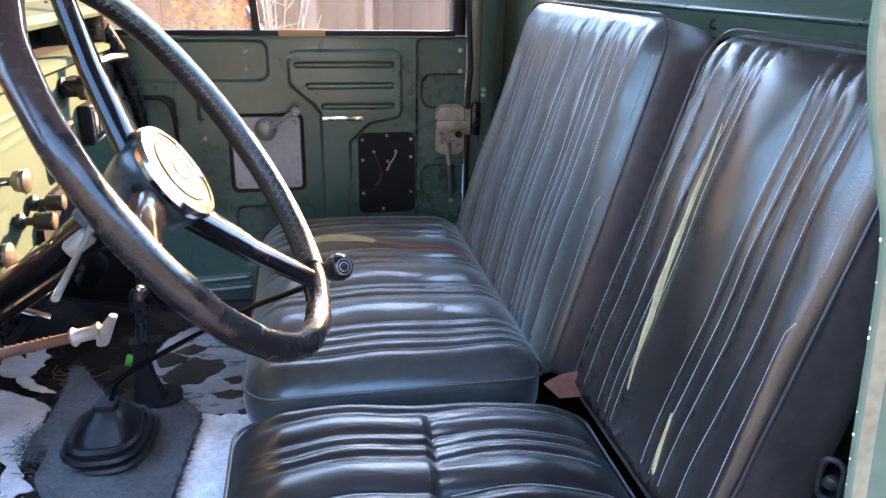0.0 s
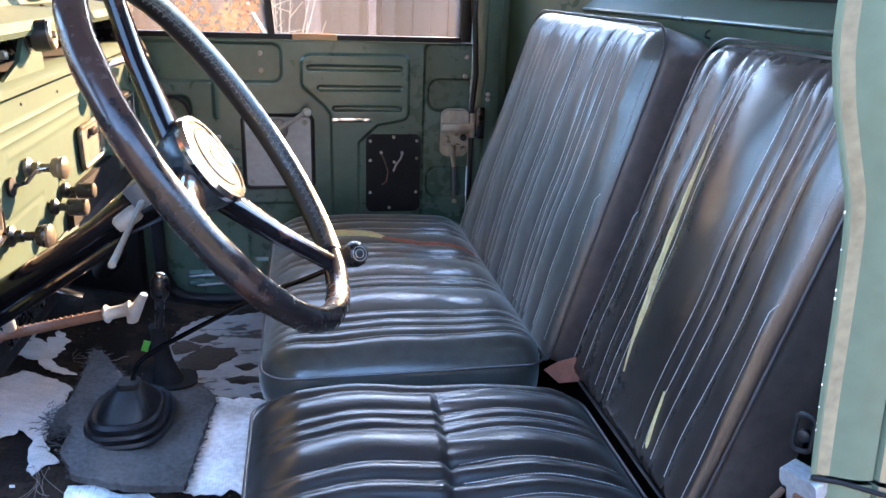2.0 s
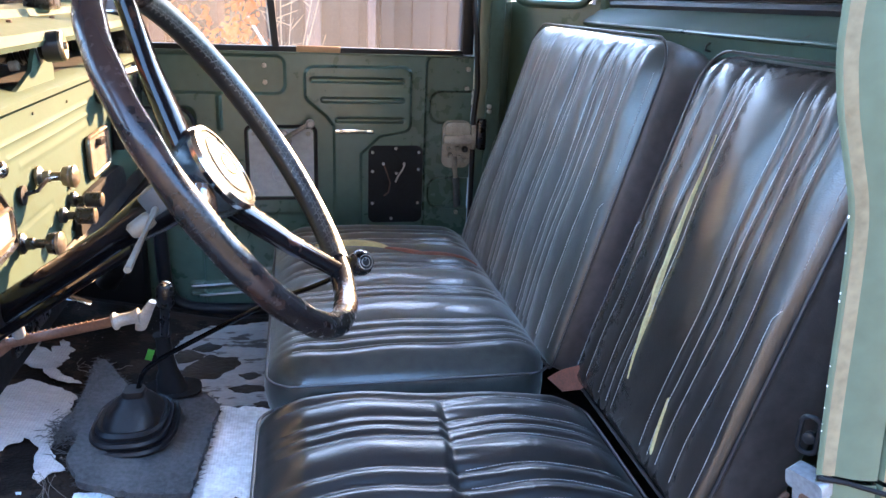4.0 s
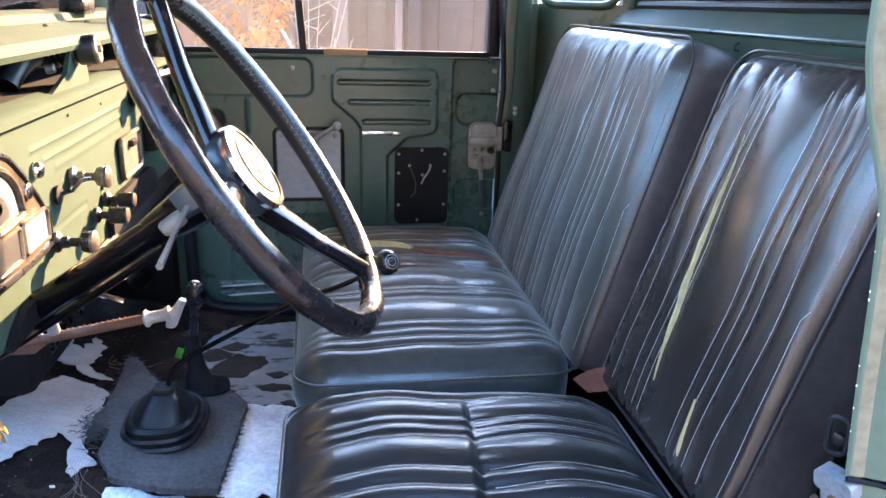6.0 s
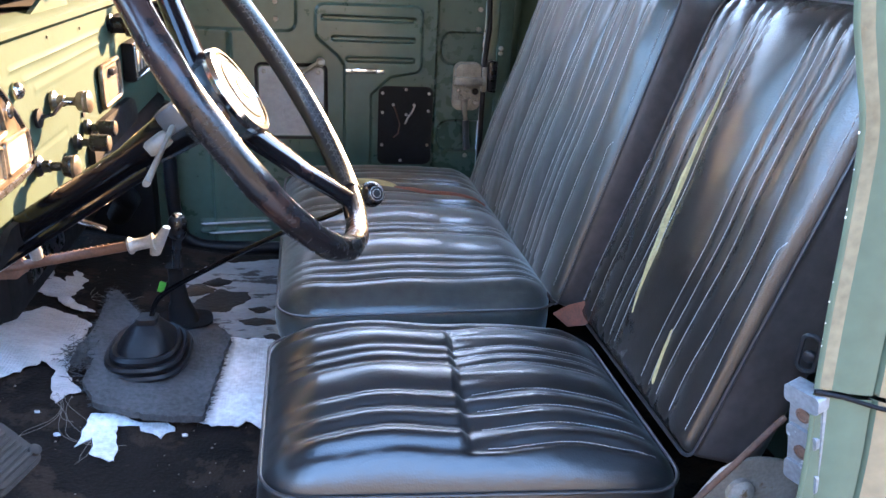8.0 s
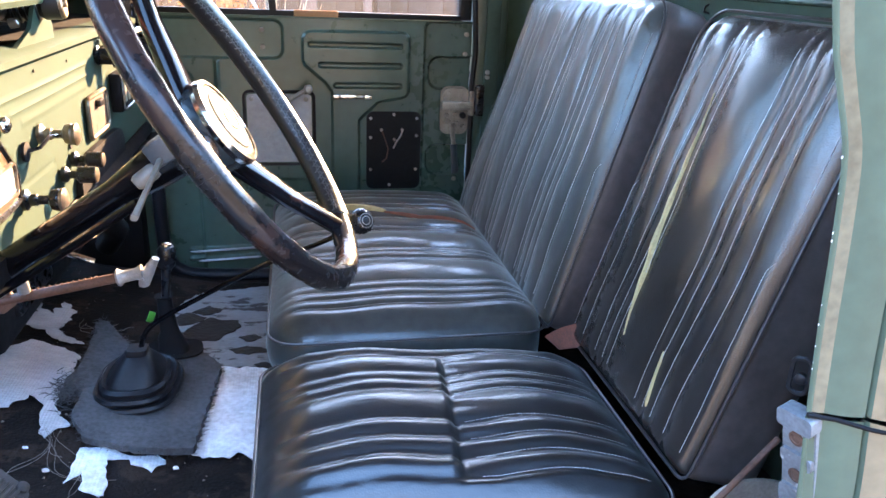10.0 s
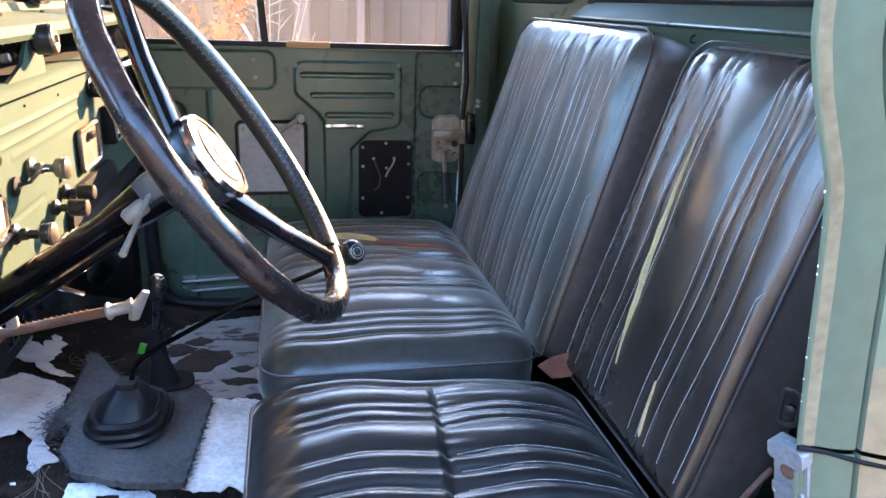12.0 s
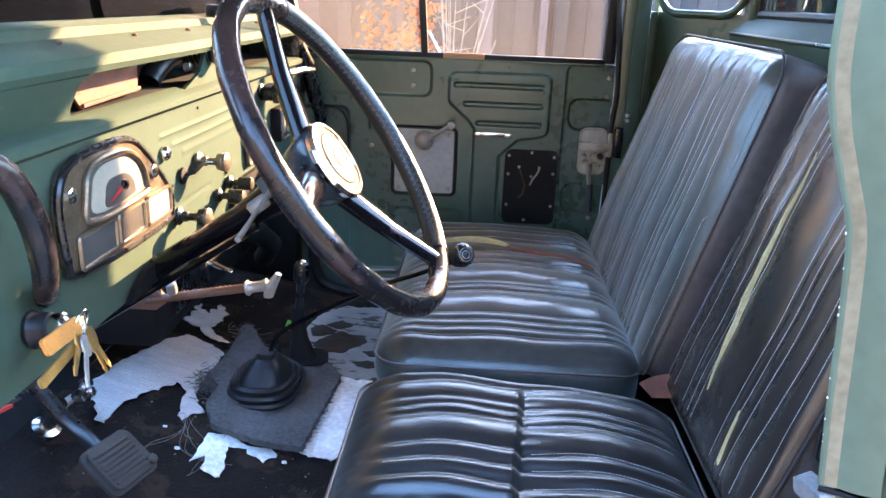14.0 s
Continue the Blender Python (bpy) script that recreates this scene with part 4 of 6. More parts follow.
def seat(name, label, cushion, back, cross, puff, seed, c_seams, b_seams, cover, skew, zp, taper):
    x0, x1, y0, y1, zt, thick = cushion
    cx = (x0 + x1) / 2
    root = thing(name, ((x0 + x1) / 2, (y0 + y1) / 2, floor_z(0)), label, "seat", "cab seats")
    q, faces, height = cushion_shape(x0, x1, y0, y1, zt, thick, c_seams, cross, puff, seed, skew)
    cu = obj("cushion", q, faces, VINYL if cross is not None else VINYL_DUSTY, root, "glossy black pleated vinyl cushion" if cross is not None else "satin black pleated vinyl cushion", sharp=180)
    up = Vector((0, 0, 1))
    g = Geo()
    for s in c_seams:
        runs = [(x0 + 0.035, x1 - 0.03)] if cross is None else [(cross + 0.012, x1 - 0.03)]
        for a, b in runs:
            xs = np.linspace(a, b, 26)
            ys = [s - 0.004 * math.sin(x * 13 + seed) - 0.003 * math.sin(x * 31 + 2 * seed) for x in xs]
            dashes(g, [(x, y + skew * (x - cx), height(x, y) + 0.0004) for x, y in zip(xs, ys)], up)
    tagged(g.make("stitching", THREAD, cu), kind="stuff")
    loop = []
    for px, py in round_rect(x1 - x0 + 0.004, y1 - y0 + 0.006, 0.048, 8):
        loop.append((cx + px - 0.003, (y0 + y1) / 2 + py + skew * px, zp))
    Geo().tube(loop, 0.0024, 8, closed=True).make("piping", PIPING, cu)
    Geo().box((x0 + 0.03, y0 + 0.02, floor_z(0) - 0.01), (x1 - 0.01, y1 - 0.02, zt - thick + 0.01), 0.006).make("seat_base", BLACK, root)
    by0, by1, xb, zb, ln, bt = back
    w, faces, spot, nrm, m, half, narrow = backrest_shape(by0, by1, xb, zb, ln, bt, math.atan(0.30), b_seams, seed, taper)
    bk = obj("backrest", w, faces, cover, root, "glossy black pleated vinyl backrest", sharp=180)
    bk.data.materials.append(VINYL_LIGHTENED)
    for poly in bk.data.polygons:
        local = m.inverted() @ poly.center
        if local.x > -half[0] + 0.020:
            poly.material_index = 1
    g = Geo()
    for s in b_seams:
        ss = np.linspace(0.03, ln - 0.035, 30)
        ys = [s - 0.004 * math.sin((t - half[2]) * 9 + seed) - 0.0025 * math.sin((t - half[2]) * 23 + seed * 2) for t in ss]
        dashes(g, [spot(y, t, 0.0006) for y, t in zip(ys, ss)], nrm, w=0.0008 if cross is None else 0.00045)
    for y in (by0 + 0.016, by1 - 0.016):
        dashes(g, [spot(y, t, 0.0004) for t in np.linspace(0.03, ln - 0.05, 30)], nrm)
    tagged(g.make("stitching", THREAD, bk), kind="stuff")
    loop = [m @ Vector((-half[0] + 0.012, float(narrow(px, pz)), pz)) for px, pz in round_rect(by1 - by0 + 0.002, ln + 0.002, 0.055, 8) if pz > 0] + [m @ Vector((-half[0] + 0.012, float(narrow(px, pz)), pz)) for px, pz in round_rect(by1 - by0 + 0.002, ln + 0.002, 0.020, 8) if pz < 0]
    Geo().tube(loop, 0.0022, 8, closed=True).make("piping", PIPING, bk)
    return root, cu, bk, height, spot, nrm


def seats():
    r1, cu1, bk1, h1, s1, n1 = seat(
        "driver_seat", "black pleated vinyl driver's seat with a split backrest seam",
        (-0.078, 0.402, 0.572, 0.930, 0.918, 0.145), (0.578, 0.952, 0.396, 0.906, 0.534, 0.115), 0.160, 0.008, 1.3,
        [0.606, 0.638, 0.670, 0.702, 0.766, 0.792, 0.816, 0.872], [0.630, 0.665, 0.688, 0.708, 0.800, 0.820, 0.844, 0.894], VINYL_BACK, -0.08, 0.884, 0.0)
    g = Geo()
    ss = np.linspace(0.085, 0.425, 22)
    rip_strip(g, [s1(0.788 + 0.040 * (s - 0.115) / 0.3 + 0.004 * math.sin(12 * s), s, 0.001) for s in ss], [0.0003 + 0.0040 * math.sin(math.pi * (k / 21) ** 0.8) ** 1.6 * (0.88 + 0.18 * math.sin(k * 1.7)) for k in range(22)], n1)
    ss = np.linspace(0.035, 0.110, 16)
    rip_strip(g, [s1(0.684 + 0.13 * (s - 0.035), s, 0.001) for s in ss], [0.0003 + 0.0019 * (1 - k / 15) ** 0.7 * min(1, k * 0.8) for k in range(16)], n1)
    g.make("exposed_foam", FOAM, bk1, "yellow foam showing through split seams")
    r2, cu2, bk2, h2, s2, n2 = seat(
        "passenger_seat", "wide dusty black pleated vinyl passenger seat with a torn cushion seam",
        (-0.070, 0.385, 0.978, 1.735, 0.940, 0.150), (0.980, 1.665, 0.366, 0.905, 0.546, 0.115), None, 0.0, 0.4,
        [1.034, 1.056, 1.081, 1.109, 1.202, 1.230, 1.250, 1.344, 1.371, 1.430, 1.509, 1.546, 1.603, 1.640], [1.052, 1.105, 1.130, 1.155, 1.172, 1.240, 1.265, 1.285, 1.345, 1.370, 1.395, 1.480, 1.502, 1.524, 1.600, 1.620], VINYL_DUSTY, 0.0, 0.902, 0.032)
    g = Geo()
    xs = np.linspace(0.015, 0.165, 18)
    rip_strip(g, [Vector((x, 1.508 - 0.38 * (x - 0.015), h2(x, 1.508 - 0.38 * (x - 0.015)) + 0.003)) for x in xs], [0.001 + 0.006 * math.sin(math.pi * k / 17) ** 0.6 for k in range(18)], Vector((0, 0, 1)))
    g.make("exposed_foam", FOAM, cu2, "cream foam showing through a torn seam")
    g = Geo()
    xs = np.linspace(0.16, 0.35, 16)
    rip_strip(g, [Vector((x, 1.450 - 0.28 * (x - 0.16), h2(x, 1.450 - 0.28 * (x - 0.16)) + 0.002)) for x in xs], [0.001 + 0.003 * math.sin(math.pi * k / 15) for k in range(16)], Vector((0, 0, 1)))
    g.make("torn_backing", BURLAP, cu2)
    # webbing flap in the gap between the two seats
    f = thing("webbing_flap", (0.385, 0.93, 0.90), "brown webbing flap between the two seats", "webbing")
    vs, n = [], 8
    for i in range(n + 1):
        t = i / n
        for e in (-0.0012, 0.0012):
            vs.append((0.366 + 0.036 * t, 0.962 - 0.034 * t - e, 0.900 + 0.040 * t + 0.003 * math.sin(4 * t) + e))
            vs.append((0.384 + 0.024 * t, 0.938 - 0.022 * t - e, 0.888 + 0.014 * t + e))
    fs = []
    for i in range(n):
        a = 4 * i
        fs += [(a, a + 1, a + 5, a + 4), (a + 2, a + 6, a + 7, a + 3), (a, a + 4, a + 6, a + 2), (a + 1, a + 3, a + 7, a + 5)]
    fs += [(0, 2, 3, 1), (4 * n, 4 * n + 1, 4 * n + 3, 4 * n + 2)]
    obj("flap", vs, fs, BURLAP, f)
    # hinge bracket at the near side of the driver's seat
    b = thing("seat_bracket", (0.42, 0.50, 0.84), "grey steel seat hinge bracket beside the driver's seat", "seat bracket")
    m = axes((0.436, 0.520, 0.912), (0, -1, 0), (1, 0, 0))
    Geo().prism(outline([(-0.055, -0.05), (0.07, -0.05), (0.07, 0.0), (0.05, 0.03), (0.0, 0.038), (-0.035, 0.018)], 4), 0.005, m).make("plate", STEEL, b)
    Geo().lathe([(0.016, 0), (0.016, 0.006), (0.009, 0.010)], m @ Matrix.Translation((-0.005, 0.0, 0.006)), 14).make("pivot", STEEL, b)
    Geo().tube([(0.335, 0.504, 0.866), (0.378, 0.502, 0.919), (0.412, 0.501, 0.962), (0.444, 0.501, 1.003), (0.455, 0.503, 1.012)], 0.0034, 8).make("rod", RUST, b, "brown rusted rod")
    Geo().box((0.36, 0.515, floor_z(0) - 0.01), (0.44, 0.53, 0.86), 0.003).make("upright", BLACK, b)


seats()

# ---------------------------------------------------------------- dashboard


def dashboard():
    d = thing("dashboard", (DASH, 1.1, 1.1), "green painted steel dashboard with ribs, knobs and an open top tray", "dashboard")
    y0, y1, z0, z1 = 0.44, 1.80, 1.085, 1.312
    ny, nz = 350, 60
    Y, Z = np.meshgrid(np.linspace(y0, y1, ny + 1), np.linspace(z0, z1, nz + 1), indexing="ij")
    h = np.zeros_like(Y)
    for a, b, z in ((0.90, 1.325, 1.278), (0.94, 1.325, 1.260), (0.98, 1.315, 1.242)):
        h += 0.0026 * step(np.hypot(Y - np.clip(Y, a, b), Z - z) - 0.0015, 0.0045)
    h -= 0.004 * step(np.hypot(Y - np.clip(Y, 0.93, 1.09), Z - 1.166) - 0.0012, 0.003)
    h += 0.0005 * np.sin(Y * 17 + Z * 11)
    vs = np.stack([(DASH + h).ravel(), Y.ravel(), Z.ravel()], 1)
    idx = np.arange((ny + 1) * (nz + 1)).reshape(ny + 1, nz + 1)
    fs = np.stack([idx[:-1, :-1].ravel(), idx[1:, :-1].ravel(), idx[1:, 1:].ravel(), idx[:-1, 1:].ravel()], 1)
    face = obj("face", vs, fs, DASH_PAINT, d)
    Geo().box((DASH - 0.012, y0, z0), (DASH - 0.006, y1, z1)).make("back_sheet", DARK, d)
    # rolled lip over the face
    Geo().prism([(DASH - 0.03, 1.312), (DASH + 0.004, 1.312), (DASH + 0.012, 1.318), (DASH + 0.012, 1.326), (DASH + 0.004, 1.331), (DASH - 0.03, 1.333)], y1 - y0, axes((0, y1, 0), (0, -1, 0))).make("lip", DASH_PAINT, d)
    # open tray behind the lip, the recess shade put into its near-black inside
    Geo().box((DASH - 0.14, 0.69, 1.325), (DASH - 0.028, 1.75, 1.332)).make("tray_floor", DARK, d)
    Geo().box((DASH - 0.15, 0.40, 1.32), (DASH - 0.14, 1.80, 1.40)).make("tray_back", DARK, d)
    corner = [(0.40, 0.0), (0.735, 0.0), (0.717, 0.006), (0.709, 0.016), (0.707, 0.046), (0.713, 0.054), (0.725, 0.060), (0.40, 0.060)]
    Geo().prism(corner, 0.004, axes((DASH - 0.030, 0, 1.331), (0.88, 0, -0.47), (0, 1, 0))).make("tray_end", DASH_PAINT, d)
    Geo().prism([(1.02, 1.331), (1.19, 1.331), (1.19, 1.350), (1.172, 1.384), (1.12, 1.384), (1.09, 1.352)], 0.006, axes((DASH - 0.012, 0, 0), (1, 0, 0), (0, 1, 0))).make("tray_gusset", DASH_PAINT, d)
    Geo().prism([(DASH - 0.008, 1.382), (DASH + 0.004, 1.384), (DASH + 0.008, 1.392), (DASH + 0.004, 1.404), (DASH - 0.03, 1.412), (DASH - 0.075, 1.416), (DASH - 0.08, 1.428), (DASH - 0.135, 1.433), (DASH - 0.15, 1.40), (DASH - 0.02, 1.395)], y1 - y0, axes((0, y1, 0), (0, -1, 0))).make("cowl_top", DASH_PAINT, d)
    for y in (0.75, 0.95, 1.15, 1.35, 1.55):
        Geo().lathe([(0.004, -0.002), (0.004, 0.002), (0.002, 0.003)], axes((DASH - 0.045, y, 1.4145), (0, 0, 1)), 8).make("cowl_screw", RUST, d)
    # black lower rail
    Geo().prism([(DASH - 0.03, 1.084), (DASH + 0.003, 1.087), (DASH + 0.012, 1.078), (DASH + 0.014, 1.066), (DASH + 0.006, 1.056), (DASH - 0.03, 1.052)], 0.78, axes((0, 1.80, 0), (0, -1, 0))).make("lower_rail", RAIL, d)
    Geo().prism([(0.745, 1.086), (0.765, 1.100), (0.80, 1.116), (0.90, 1.112), (1.03, 1.092), (1.03, 1.086)], 0.008, axes((DASH + 0.003, 0, 0), (1, 0, 0), (0, 1, 0))).make("column_shroud", RAIL, d)
    Geo().tube([(DASH + 0.002, 1.02, 1.042), (DASH + 0.004, 1.3, 1.040), (DASH + 0.004, 1.78, 1.040)], 0.007, 8).make("rail_pipe", RAIL, d)
    # windscreen latch box on top
    m = axes((DASH - 0.075, 1.43, 1.43), (0, 0, 1))
    Geo().box((DASH - 0.105, 1.40, 1.425), (DASH - 0.06, 1.47, 1.452), 0.006).make("latch_box", BLACK, d)
    # defroster coupling hanging in the tray
    c = Geo().lathe([(0.018, 0), (0.020, 0.01), (0.016, 0.014), (0.016, 0.055), (0.021, 0.06), (0.022, 0.082)], axes((DASH - 0.06, 1.135, 1.375), (0.97, 0.1, 0.1)), 18).make("defroster_valve", BLACK, d, "black ribbed defroster coupling")
    for k in range(5):
        Geo().lathe([(0.021, 0), (0.0225, 0.002), (0.021, 0.004)], axes((DASH - 0.06 + 0.98 * (0.018 + 0.008 * k), 1.135 + 0.1 * (0.018 + 0.008 * k), 1.375 + 0.1 * (0.018 + 0.008 * k)), (0.97, 0.1, 0.1)), 16).make("rib", BLACK, c)
    e = Vector((DASH - 0.06, 1.135, 1.375)) + Vector((0.97, 0.1, 0.1)).normalized() * 0.085
    Geo().lathe([(0.021, -0.004), (0.021, 0.001), (0.018, 0.003), (0.006, 0.001), (0.005, 0.006)], axes(e, (0.97, 0.1, 0.1)), 20).make("end_cap", BEZEL, c)
    Geo().tube(curve([(DASH - 0.06, 1.13, 1.375), (DASH - 0.06, 1.09, 1.372), (DASH - 0.065, 1.06, 1.358), (DASH - 0.07, 1.04, 1.340)], 4), 0.017, 12).make("hose", RUBBER, c)
    for p in ((DASH - 0.03, 1.10, 1.392), (DASH - 0.03, 1.10, 1.358)):
        Geo().lathe([(0.007, -0.006), (0.007, 0.005), (0.004, 0.007)], axes(p, (1, 0.1, 0.2)), 10).make("bolt", STEEL, c)
    # plate leaning in the tray
    Geo().prism([(0.775, 1.334), (0.735, 1.382), (0.940, 1.378), (0.934, 1.338)], 0.004, axes((DASH - 0.045, 0, 0), (1, 0, 0), (0, 1, 0))).make("leaning_plate", BURLAP, d)
    Geo().box((-0.075, -0.0025, 0), (0.085, 0.0025, 0.004), 0.001, axes((DASH - 0.038, 0.845, 1.341), (1, 0, 0), (0, 1, 0.03))).make("plate_edge", BURLAP, d)
    # ashtray frame with its bowl
    m = axes((DASH + 0.003, 1.345, 1.190), (1, 0, 0), (0, 1, 0))
    Geo().tube([m @ Vector((x, y, 0.004)) for x, y in round_rect(0.135, 0.068, 0.012)], 0.0042, 8, closed=True).make("ashtray_frame", BEZEL, d)
    Geo().prism(round_rect(0.128, 0.060, 0.010), 0.004, m).make("ashtray", ASH_PLATE, d, "tarnished metal ashtray door")
    Geo().box((DASH + 0.006, 1.33, 1.203), (DASH + 0.016, 1.36, 1.215), 0.002).make("ashtray_grip", BLACK, d)
    # radio-like plate with chrome edge
    Geo().box((DASH + 0.002, 1.465, 1.168), (DASH + 0.024, 1.625, 1.242), 0.004).make("switch_box", RAIL, d)
    m = axes((DASH + 0.025, 1.545, 1.205), (1, 0, 0), (0, 1, 0))
    Geo().tube([m @ Vector((x, y, 0)) for x, y in round_rect(0.150, 0.064, 0.005)], 0.0034, 6, closed=True).make("switch_bezel", CHROME, d)
    for k in range(4):
        Geo().box((DASH + 0.023, 1.490 + 0.030 * k, 1.185), (DASH + 0.026, 1.502 + 0.030 * k, 1.225), 0.001).make("marking", STEEL, d)
    g = Geo().lathe([(0.016, 0), (0.018, 0.006), (0.012, 0.010), (0.012, 0.026), (0.021, 0.03), (0.021, 0.042)], axes((DASH, 1.40, 1.283), (1, 0, 0)), 16)
    g.make("heater_knob", BLACK, d)
    Geo().box((DASH, 1.39, 1.268), (DASH + 0.03, 1.46, 1.297), 0.004).make("heater_switch", RAIL, d)
    # black recess plate with two pull knobs
    Geo().prism([(1.170, 1.088), (1.172, 1.112), (1.20, 1.132), (1.245, 1.142), (1.46, 1.140), (1.49, 1.130), (1.505, 1.110), (1.505, 1.088)], 0.010, axes((DASH + 0.002, 0, 0), (1, 0, 0), (0, 1, 0))).make("switch_recess", RAIL, d)
    for y, z, r, ln in ((1.105, 1.141, 0.013, 0.048), (1.165, 1.150, 0.012, 0.045)):
        k = Geo().lathe([(0.012, 0), (0.012, 0.006), (0.006, 0.010), (0.006, ln * 0.4), (r, ln * 0.5), (r, ln)], axes((DASH + 0.004, y, z), (1, -0.06, 0)), 16).make("pull_knob", BLACK, d)
        Geo().lathe([(r * 0.85, -0.002), (r * 0.85, 0.001), (r * 0.65, 0.002)], axes((DASH + 0.004 + ln, y - 0.06 * ln, z), (1, -0.06, 0)), 16).make("knob_cap", BEZEL, k)
    # chrome and black pull knobs, lower row, one with a wire tracing its stem's shadow
    for y, z, body in ((0.936, 1.152, BLACK), (1.030, 1.218, BEZEL)):
        k = Geo().lathe([(0.014, 0), (0.014, 0.004), (0.008, 0.008), (0.008, 0.016), (0.006, 0.018), (0.006, 0.03), (0.013, 0.034), (0.015, 0.042), (0.011, 0.05)], axes((DASH + 0.003, y, z), (1, -0.03, 0)), 18).make("choke_knob", body, d)
        Geo().lathe([(0.015, 0), (0.0155, 0.004), (0.010, 0.007)], axes((DASH + 0.048, y - 0.002, z), (1, -0.03, 0)), 18).make("knob_cap", BEZEL, k)
    # dark disc stands in for the choke knob's cast shadow
    Geo().lathe([(0.013, 0), (0.013, 0.004), (0.009, 0.005)], axes((DASH + 0.002, 0.965, 1.208), (1, 0, 0)), 16).make("open_hole", DARK, d)
    Geo().tube([(DASH + 0.004, 0.965, 1.208), (DASH + 0.02, 0.972, 1.212), (DASH + 0.026, 0.995, 1.222), (DASH + 0.03, 1.02, 1.218)], 0.0026, 6).make("wire", BLACK, d)
    Geo().lathe([(0.005, 0), (0.005, 0.002)], axes((DASH + 0.002, 1.167, 1.170), (1, 0, 0)), 10).make("open_hole", DARK, d)
    k = Geo().lathe([(0.011, 0), (0.011, 0.004), (0.008, 0.008), (0.004, 0.010)], axes((DASH + 0.001, 0.908, 1.254), (1, 0, 0)), 16).make("dash_screw", CHROME, d)
    for y, z in ((1.05, 1.30), (0.93, 1.20), (1.21, 1.295)):
        Geo().lathe([(0.0022, 0), (0.0022, 0.0015)], axes((DASH + 0.001, y, z), (1, 0, 0)), 8).make("small_hole", DARK, d)
    # instrument cluster
    m = axes((DASH + 0.002, -0.024, 0), (1, 0, 0), (0, 1, 0)) @ Matrix.Translation((0, 1.302 * 0.08, 0)) @ Matrix.Diagonal((1, 0.92, 1, 1))
    rim = [(0.640, 1.180), (0.655, 1.160), (0.76, 1.150), (0.905, 1.150), (0.920, 1.162), (0.920, 1.190), (0.885, 1.235), (0.850, 1.270), (0.815, 1.294), (0.765, 1.302), (0.705, 1.300), (0.665, 1.293), (0.643, 1.275), (0.634, 1.24)]
    rim = outline(rim)
    c = Geo().prism(rim, 0.010, m).make("instrument_binnacle", BRONZE, d, "tarnished metal instrument cluster")
    Geo().tube([m @ Vector((y, z, 0.008)) for y, z in rim], 0.005, 8, closed=True).make("cluster_rim", BLACK, c)
    sp = [(0.690, 1.216), (0.825, 1.216), (0.838, 1.23), (0.825, 1.262), (0.79, 1.284), (0.735, 1.288), (0.70, 1.28), (0.685, 1.255)]
    sp = outline(sp)
    Geo().prism(sp, 0.0125, m).make("speedometer", DIAL_DARK, c)
    Geo().tube([m @ Vector((y, z, 0.013)) for y, z in sp], 0.0045, 8, closed=True).make("speedometer_rim", BEZEL, c)
    sp2 = [(0.76 + (y - 0.76) * 0.82, 1.25 + (z - 1.25) * 0.8) for y, z in sp]
    Geo().prism(sp2, 0.0135, m).make("dial", DIAL, c)
    sp3 = [(0.765 + (y - 0.76) * 0.5, 1.24 + (z - 1.25) * 0.5) for y, z in sp]
    Geo().prism(sp3, 0.0142, m).make("dial_centre", DIAL_DARK, c)
    Geo().prism([(0.735, 1.228), (0.775, 1.240), (0.772, 1.246)], 0.0155, m).make("needle", RED, c)
    Geo().lathe([(0.007, 0.013), (0.007, 0.018), (0.004, 0.019)], m @ Matrix.Translation((0.772, 1.243, 0)), 12).make("needle_hub", BLACK, c)
    for (a, b), (e, f), ml in (((0.835, 1.165), (0.910, 1.205), DIAL), ((0.66, 1.163), (0.745, 1.205), DIAL_DARK), ((0.755, 1.163), (0.825, 1.205), DIAL_DARK)):
        q = Geo().prism([((a + e) / 2 + x, (b + f) / 2 + y) for x, y in round_rect(e - a, f - b, 0.006)], 0.0125, m).make("small_gauge", ml, c)
        Geo().tube([m @ Vector(((a + e) / 2 + x, (b + f) / 2 + y, 0.0125)) for x, y in round_rect(e - a, f - b, 0.006)], 0.003, 6, closed=True).make("gauge_rim", BEZEL, q)
    for y, z in ((0.658, 1.258), (0.868, 1.238)):
        Geo().lathe([(0.010, 0.008), (0.010, 0.013), (0.006, 0.015)], m @ Matrix.Translation((y, z, 0)), 16).make("warning_lamp", CHROME, c)
    Geo().lathe([(0.009, 0.0), (0.009, 0.006), (0.006, 0.012)], m @ Matrix.Translation((0.605, 1.245, 0)), 14).make("lamp_screw", CHROME, d)
    return d


dashboard()


def grab_bar():
    g = thing("grab_handle", (-0.33, 0.55, 1.2), "black curved grab handle at the end of the dashboard", "handle")
    bar = curve([(DASH + 0.0, 0.450, 1.345), (DASH + 0.03, 0.458, 1.342), (DASH + 0.045, 0.480, 1.322), (DASH + 0.05, 0.499, 1.28), (DASH + 0.05, 0.509, 1.235), (DASH + 0.038, 0.525, 1.195), (DASH + 0.018, 0.556, 1.180), (DASH + 0.0, 0.580, 1.172)], 6)
    Geo().tube(bar, [0.0135 - 0.003 * abs(2 * k / (len(bar) - 1) - 0.8) for k in range(len(bar))], 14).make("bar", RIM, g)
    for p in ((DASH + 0.002, 0.580, 1.172),):
        Geo().lathe([(0.018, -0.002), (0.018, 0.003), (0.013, 0.008)], axes(p, (1, 0, 0)), 18).make("foot", BLACK, g)


